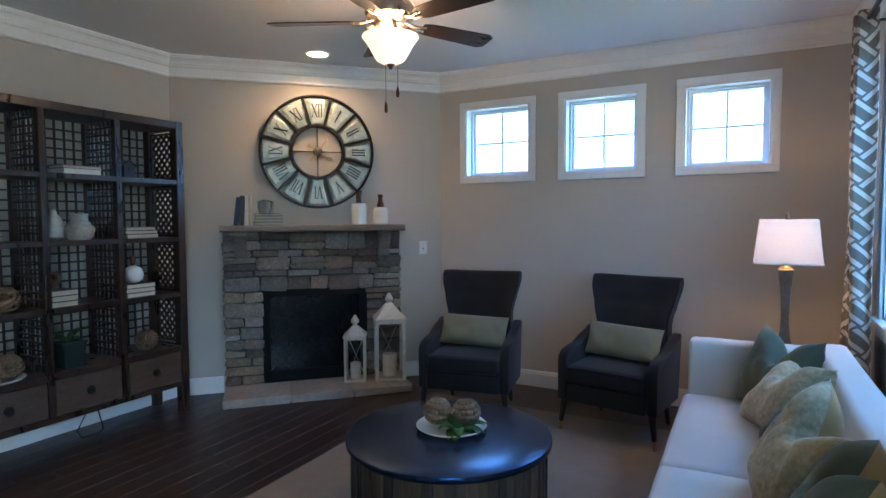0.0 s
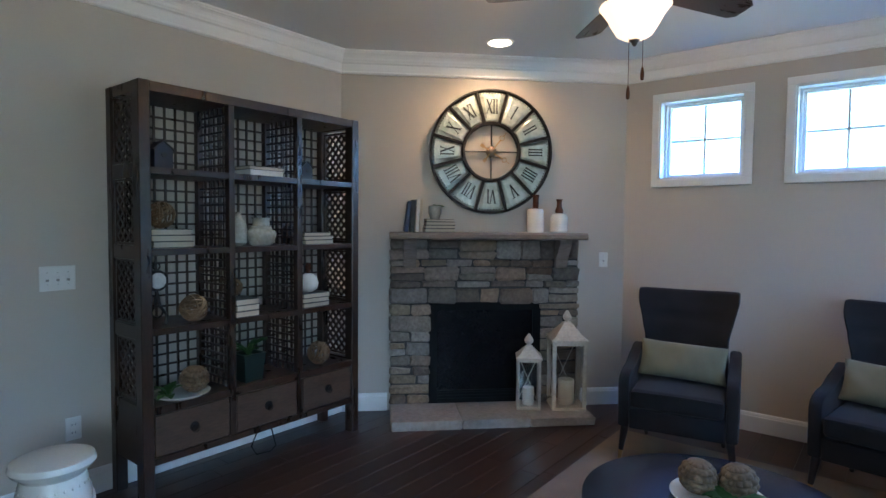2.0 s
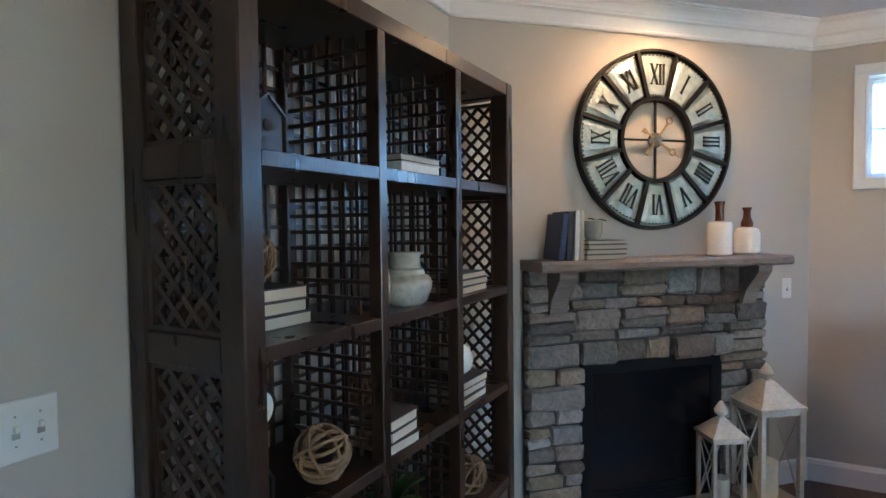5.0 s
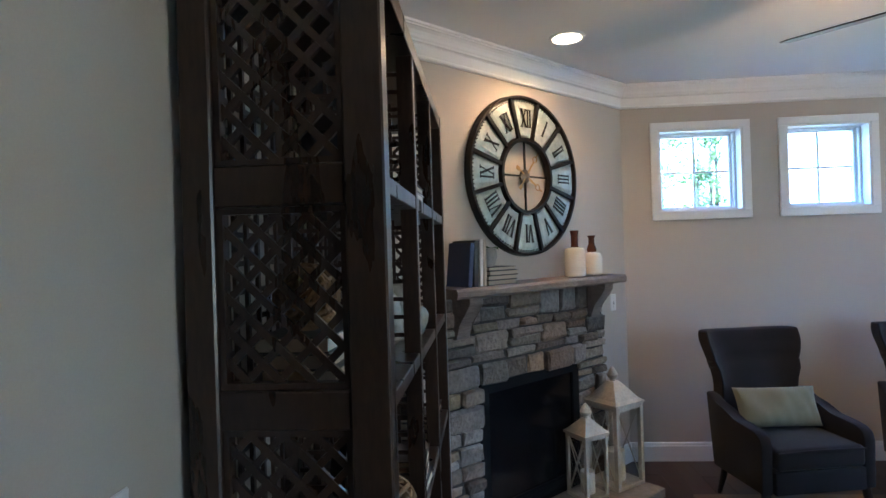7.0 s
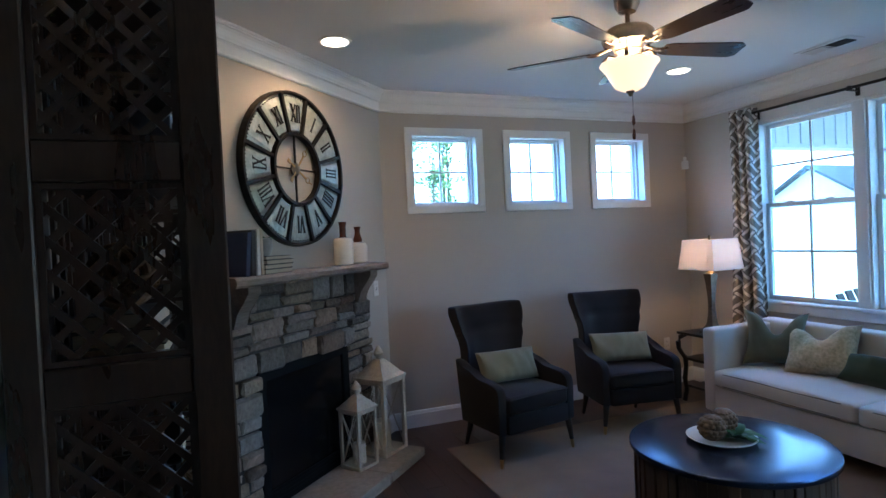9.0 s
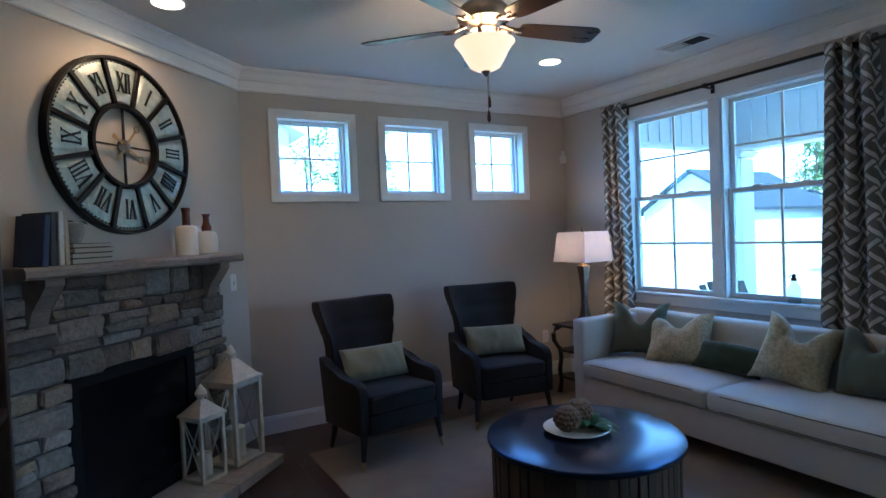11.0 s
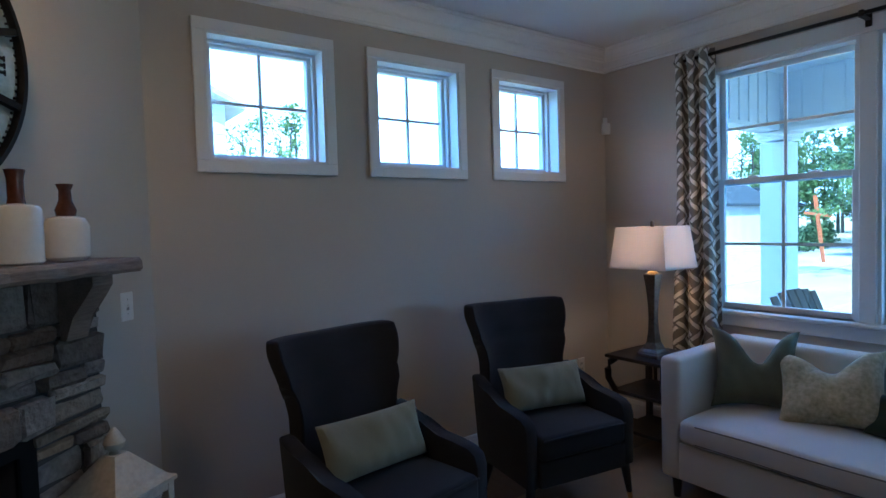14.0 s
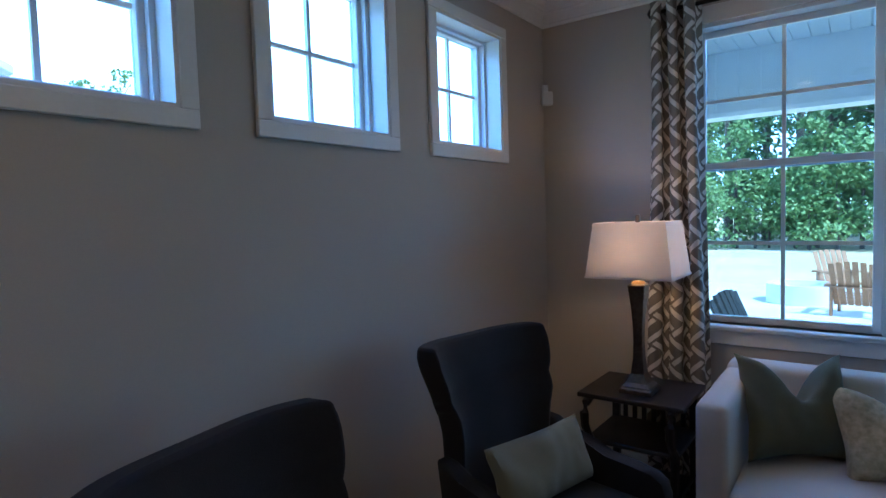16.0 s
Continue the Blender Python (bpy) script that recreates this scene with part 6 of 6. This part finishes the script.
def house(m, w, d, eave, ridge, label, windows, roofing=ROOF):
    """A gabled house whose gable end faces local -y."""
    e = empty("house", m, label, "house")
    bm = bmesh.new()
    extrude_profile(bm, [(-w / 2, 0), (w / 2, 0), (w / 2, eave), (0, ridge), (-w / 2, eave)], d, pose(0, d / 2, 0, 0, 0, 90))
    done(bm, "wall", SIDING, e)
    bm = bmesh.new()
    k = 0.0
    while k < ridge - 0.2:
        hw = w / 2 if k < eave else w / 2 * (ridge - k) / (ridge - eave)
        box(bm, (-hw, -0.022, k), (hw, -0.004, k + 0.13))
        k += 0.15
    done(bm, "siding_boards", SIDING, e)
    bm = bmesh.new()
    for sg in (-1, 1):
        over = 0.4
        dx, dz = w / 2, ridge - eave
        ln = math.hypot(dx, dz)
        ex, ez = sg * (dx + over * dx / ln), eave - over * dz / ln
        beam(bm, (sg * 0.02, -0.45, ridge + 0.06), (ex, -0.45, ez + 0.06), 0.001, 0.001, (0, 0, 1))
        vs = [bm.verts.new(p) for p in ((0, -0.45, ridge + 0.02), (ex, -0.45, ez), (ex, d + 0.4, ez), (0, d + 0.4, ridge + 0.02), (0, -0.45, ridge + 0.16), (ex, -0.45, ez + 0.14), (ex, d + 0.4, ez + 0.14), (0, d + 0.4, ridge + 0.16))]
        for f in ((3, 2, 1, 0), (4, 5, 6, 7), (0, 1, 5, 4), (1, 2, 6, 5), (2, 3, 7, 6), (3, 0, 4, 7)):
            bm.faces.new([vs[i] for i in f])
    done(bm, "roof", roofing, e)
    for x, z0, ww, hh in windows:
        wd = boxes("window", HOUSEGLASS, [((x - ww / 2, -0.03, z0), (x + ww / 2, -0.023, z0 + hh))], e)
        boxes("frame", TRIM, [((x - ww / 2 - 0.1, -0.05, z0 - 0.1), (x - ww / 2, -0.024, z0 + hh + 0.1)), ((x + ww / 2, -0.05, z0 - 0.1), (x + ww / 2 + 0.1, -0.024, z0 + hh + 0.1)), ((x - ww / 2, -0.05, z0 + hh), (x + ww / 2, -0.024, z0 + hh + 0.1)),
                              ((x - ww / 2, -0.05, z0 - 0.1), (x + ww / 2, -0.024, z0)), ((x - 0.03, -0.05, z0), (x + 0.03, -0.031, z0 + hh)), ((x - ww / 2, -0.05, z0 + hh / 2 - 0.03), (x + ww / 2, -0.031, z0 + hh / 2 + 0.03))], wd)


house(pose(23.3, 19.9, GZ, 0, 0, -88), 6.4, 7, 2.6, 4.6, "white-sided neighbour house with grey shingle roof", [(2.4, 0.9, 0.6, 1.2)])
house(pose(33.4, 19.2, GZ, 0, 0, -62), 4.4, 6, 2.5, 3.5, "white cottage beyond the lawn", [(-0.9, 0.8, 0.9, 1.1), (1.1, 0.8, 0.9, 1.1)])
house(pose(-5.7, 16.0, GZ, 0, 0, 0), 13.0, 9, 4.9, 8.0, "two-storey white house on the next plot", [(0.4, 3.3, 0.9, 0.9)], PALEROOF)


def leaves(bm, c, r, n, size, rng, flat=0.7):
    for _ in range(n):
        d = Vector((rng.gauss(0, 1), rng.gauss(0, 1), rng.gauss(0, 1))).normalized()
        p = Vector(c) + Vector((d.x * r, d.y * r, d.z * r * flat)) * rng.uniform(0.45, 1.05)
        s = size * rng.uniform(0.5, 1.2)
        q = Euler((rng.uniform(-1, 1), rng.uniform(-1, 1), rng.uniform(0, 6.28))).to_matrix()
        vs = [bm.verts.new(p + q @ Vector(o) * s) for o in ((-0.5, 0, 0), (0, -0.3, 0.08), (0.6, 0, 0), (0, 0.3, 0.08))]
        bm.faces.new(vs)


def wood(name, spots, label, seed, size, per, material=FOLIAGE):
    """Trunks in one mesh and leaf clumps in another, under one far wood."""
    rng = random.Random(seed)
    e = empty(name, pose(0, 0, GZ), label, "trees", kind="stuff")
    bt, bl = bmesh.new(), bmesh.new()
    for x, y, h, sp in spots:
        lean = rng.uniform(-0.3, 0.3)
        tube(bt, [(x, y, 0), (x + lean * 0.4, y, h * 0.4), (x + lean, y + lean, h * 0.85)], [0.02 * h, 0.014 * h, 0.005 * h], 6)
        for k in range(7):
            f = 0.22 + 0.78 * k / 6
            for _ in range(2):
                a = rng.uniform(0, 6.28)
                rr = sp * (1.05 - 0.6 * f) * rng.uniform(0.4, 1.0)
                c = (x + rr * math.cos(a), y + rr * math.sin(a), h * f * rng.uniform(0.9, 1.05))
                tube(bt, [(x, y, h * f * 0.85), c], [0.005 * h, 0.001 * h], 4)
                leaves(bl, c, sp * rng.uniform(0.35, 0.6), per, size, rng)
    tagged(done(bt, "trunks", BARK, e), kind="stuff")
    tagged(done(bl, "leaf_clumps", material, e), kind="stuff")


rng = random.Random(21)
wood("woods_east", [(30 + rng.uniform(-1, 8), -14 + 1.35 * i + rng.uniform(-0.7, 0.7), rng.uniform(10, 15), rng.uniform(2.4, 3.4)) for i in range(18)] + [(40 + rng.uniform(-2, 3), -16 + 1.6 * i + rng.uniform(-0.7, 0.7), rng.uniform(12, 16), rng.uniform(2.6, 3.4)) for i in range(20)], "dense green wood along the lawn", 5, 0.36, 130)
wood("undergrowth", [(26.5 + rng.uniform(-1.2, 1.2), -12 + 0.75 * i + rng.uniform(-0.4, 0.4), rng.uniform(2.6, 5.6), rng.uniform(1.3, 1.9)) for i in range(30)], "leafy undergrowth at the edge of the wood", 6, 0.24, 120, FOLIAGE_LIGHT)
wood("woods_far", [(58 + 0.15 * i + rng.uniform(-3, 3), 19 + 0.85 * i, rng.uniform(8.0, 11.0), rng.uniform(1.7, 2.4)) for i in range(18)], "far line of green trees", 7, 0.34, 120, FOLIAGE_LIGHT)
wood("woods_north", [(10.4 + 1.5 * i + rng.uniform(-0.5, 0.5), 46 + rng.uniform(-2, 2), rng.uniform(10.0, 12.5), rng.uniform(1.8, 2.4)) for i in range(5)], "trees beyond the neighbouring plots", 8, 0.34, 70, FOLIAGE_LIGHT)



def young_tree(x, y, h, sp, seed):
    rng = random.Random(seed)
    e = empty("tree", pose(x, y, GZ), "young leafy tree with slender pale trunk on lawn", "tree")
    bt, bl = bmesh.new(), bmesh.new()
    tube(bt, [(0, 0, 0), (0.03, 0, h * 0.35), (0, 0.05, h * 0.9)], [0.07, 0.05, 0.02], 8)
    for k in range(34):
        f = 0.33 + 0.62 * k / 33
        a = k * 2.4
        r = sp * (1.15 - 0.85 * f) * rng.uniform(0.5, 1.0) + 0.15
        c = (r * math.cos(a), r * math.sin(a), h * f + 0.25)
        tube(bt, [(0, 0, h * f), c], [0.02, 0.006], 5)
        leaves(bl, c, 0.36, 90, 0.13, rng, 0.6)
    done(bt, "trunk", BARK, e)
    done(bl, "crown", FOLIAGE_LIGHT, e)


# bushes added in place of the ground's shadows and green patches
wood("patch_bushes", [(26.5 + 0.9 * i, 14.2 + 0.5 * math.sin(2.1 * i) + 0.12 * i, 0.9 + 0.25 * (i % 3), 0.7) for i in range(8)], "added low green bushes for shadows and green patches beside the driveway", 10, 0.22, 30)
young_tree(17.2, 7.9, 5.0, 1.7, 1)


def adirondack(m, label, CEDAR=CEDAR):
    e = empty("adirondack_chair", m, label, "garden chair", "garden chairs round the fire pit")
    boxes("seat_slat", CEDAR, [((-0.27, -0.30 + 0.1 * i, 0.36 - 0.03 * i), (0.27, -0.215 + 0.1 * i, 0.38 - 0.03 * i)) for i in range(5)], e)
    bm = bmesh.new()
    for i in range(6):
        x = -0.25 + 0.1 * i
        hh = 0.98 - 0.6 * (x ** 2)
        beam(bm, (x, 0.18, 0.22), (x * 1.12, 0.50, hh), 0.08, 0.02, (1, 0, 0))
    done(bm, "back_slat", CEDAR, e)
    boxes("armrest", CEDAR, [((-0.40, -0.36, 0.55), (-0.27, 0.36, 0.575)), ((0.27, -0.36, 0.55), (0.40, 0.36, 0.575)), ((-0.40, 0.33, 0.53), (0.40, 0.40, 0.55))], e)
    boxes("leg", CEDAR, [((sx - 0.02, -0.33, 0), (sx + 0.02, -0.24, 0.55)) for sx in (-0.31, 0.31)] + [((sx - 0.02, 0.26, 0), (sx + 0.02, 0.34, 0.53)) for sx in (-0.31, 0.31)], e)


adirondack(pose(9.2, 3.30, GZ, 0, 0, 80), "cedar-stained slatted garden chair on the patio")
adirondack(pose(11.2, 3.55, GZ, 0, 0, -60), "cedar-stained slatted garden chair on the patio")
adirondack(pose(1.93, 3.56, -0.12, 0, 0, -6), "weathered brown slatted garden chair on the porch", BARK)
fp = empty("fire_pit", pose(10.4, 4.2, GZ), "round stone garden fire pit", "fire pit")
turned("wall_ring", PAVING, [(0.6, 0), (0.6, 0.4), (0.5, 0.4), (0.45, 0.1)], fp, n=20)
tagged(boxes("patio", PAVING, [((6.5, -1.0, GZ), (13.0, 6.6, GZ + 0.03))]), "pale concrete garden patio", "patio", kind="structure")
tagged(boxes("driveway", PAVING, [((9.0, 10.0, GZ), (36.0, 15.5, GZ + 0.02)), ((24.0, 5.0, GZ), (25.0, 10.0, GZ + 0.015))]), "pale concrete driveway across the lawn", "driveway", kind="structure")
op = empty("marker_post", pose(21.5, 11.05, GZ), "leaning orange wooden marker cross on the lawn", "post")
bm = bmesh.new()
beam(bm, (0, 0, 0), (-0.25, 0.2, 2.6), 0.12, 0.08, (0, 1, 0))
beam(bm, (-0.2, -0.35, 1.8), (-0.18, 0.6, 1.95), 0.10, 0.06, (0, 0, 1))
done(bm, "timber", ORANGE, op)

# ---- floor boards, last ----
fl = tagged(boxes("floor", BLACKWOOD, [((-6.2, YS - T, -0.02), (XE + T, YN + T, -0.006))]), "dark hand-scraped hardwood floor", "floor", kind="structure")
rng = random.Random(12)
PW = 0.127
LENS = (0.75, 1.05, 1.35, 1.65)
shapes = {}
for ln in LENS:
    bm = bmesh.new()
    box(bm, (0.0007, 0.0007, -0.0055), (PW - 0.0007, ln - 0.0007, 0.0), bevel=0.0016)
    me = bpy.data.meshes.new("plank")
    bm.to_mesh(me)
    bm.free()
    me.materials.append(FLOORWOOD)
    shapes[ln] = me
rest = bmesh.new()
x = XW - 0.05
while x < XE:
    y = YS - rng.uniform(0, 1.0)
    while y < YN:
        ln = rng.choice(LENS)
        if y + ln > YN + 0.05:
            box(rest, (x + 0.0007, y + 0.0007, -0.0055), (x + PW - 0.0007, YN + 0.05, 0.0))
        elif y + ln > 0.9 and x < -1.2:
            o = new("plank", shapes[ln])
            o.parent = fl
            o.location = (x, y, 0)
        else:
            box(rest, (x + 0.0007, y + 0.0007, -0.0055), (x + PW - 0.0007, y + ln - 0.0007, 0.0))
        y += ln
    x += PW
x = -6.1
while x < XW - 0.1:
    box(rest, (x, -2.2, -0.0055), (x + PW - 0.001, 2.4, 0.0))
    x += PW
tagged(done(rest, "planks", FLOORWOOD, fl), kind="stuff")
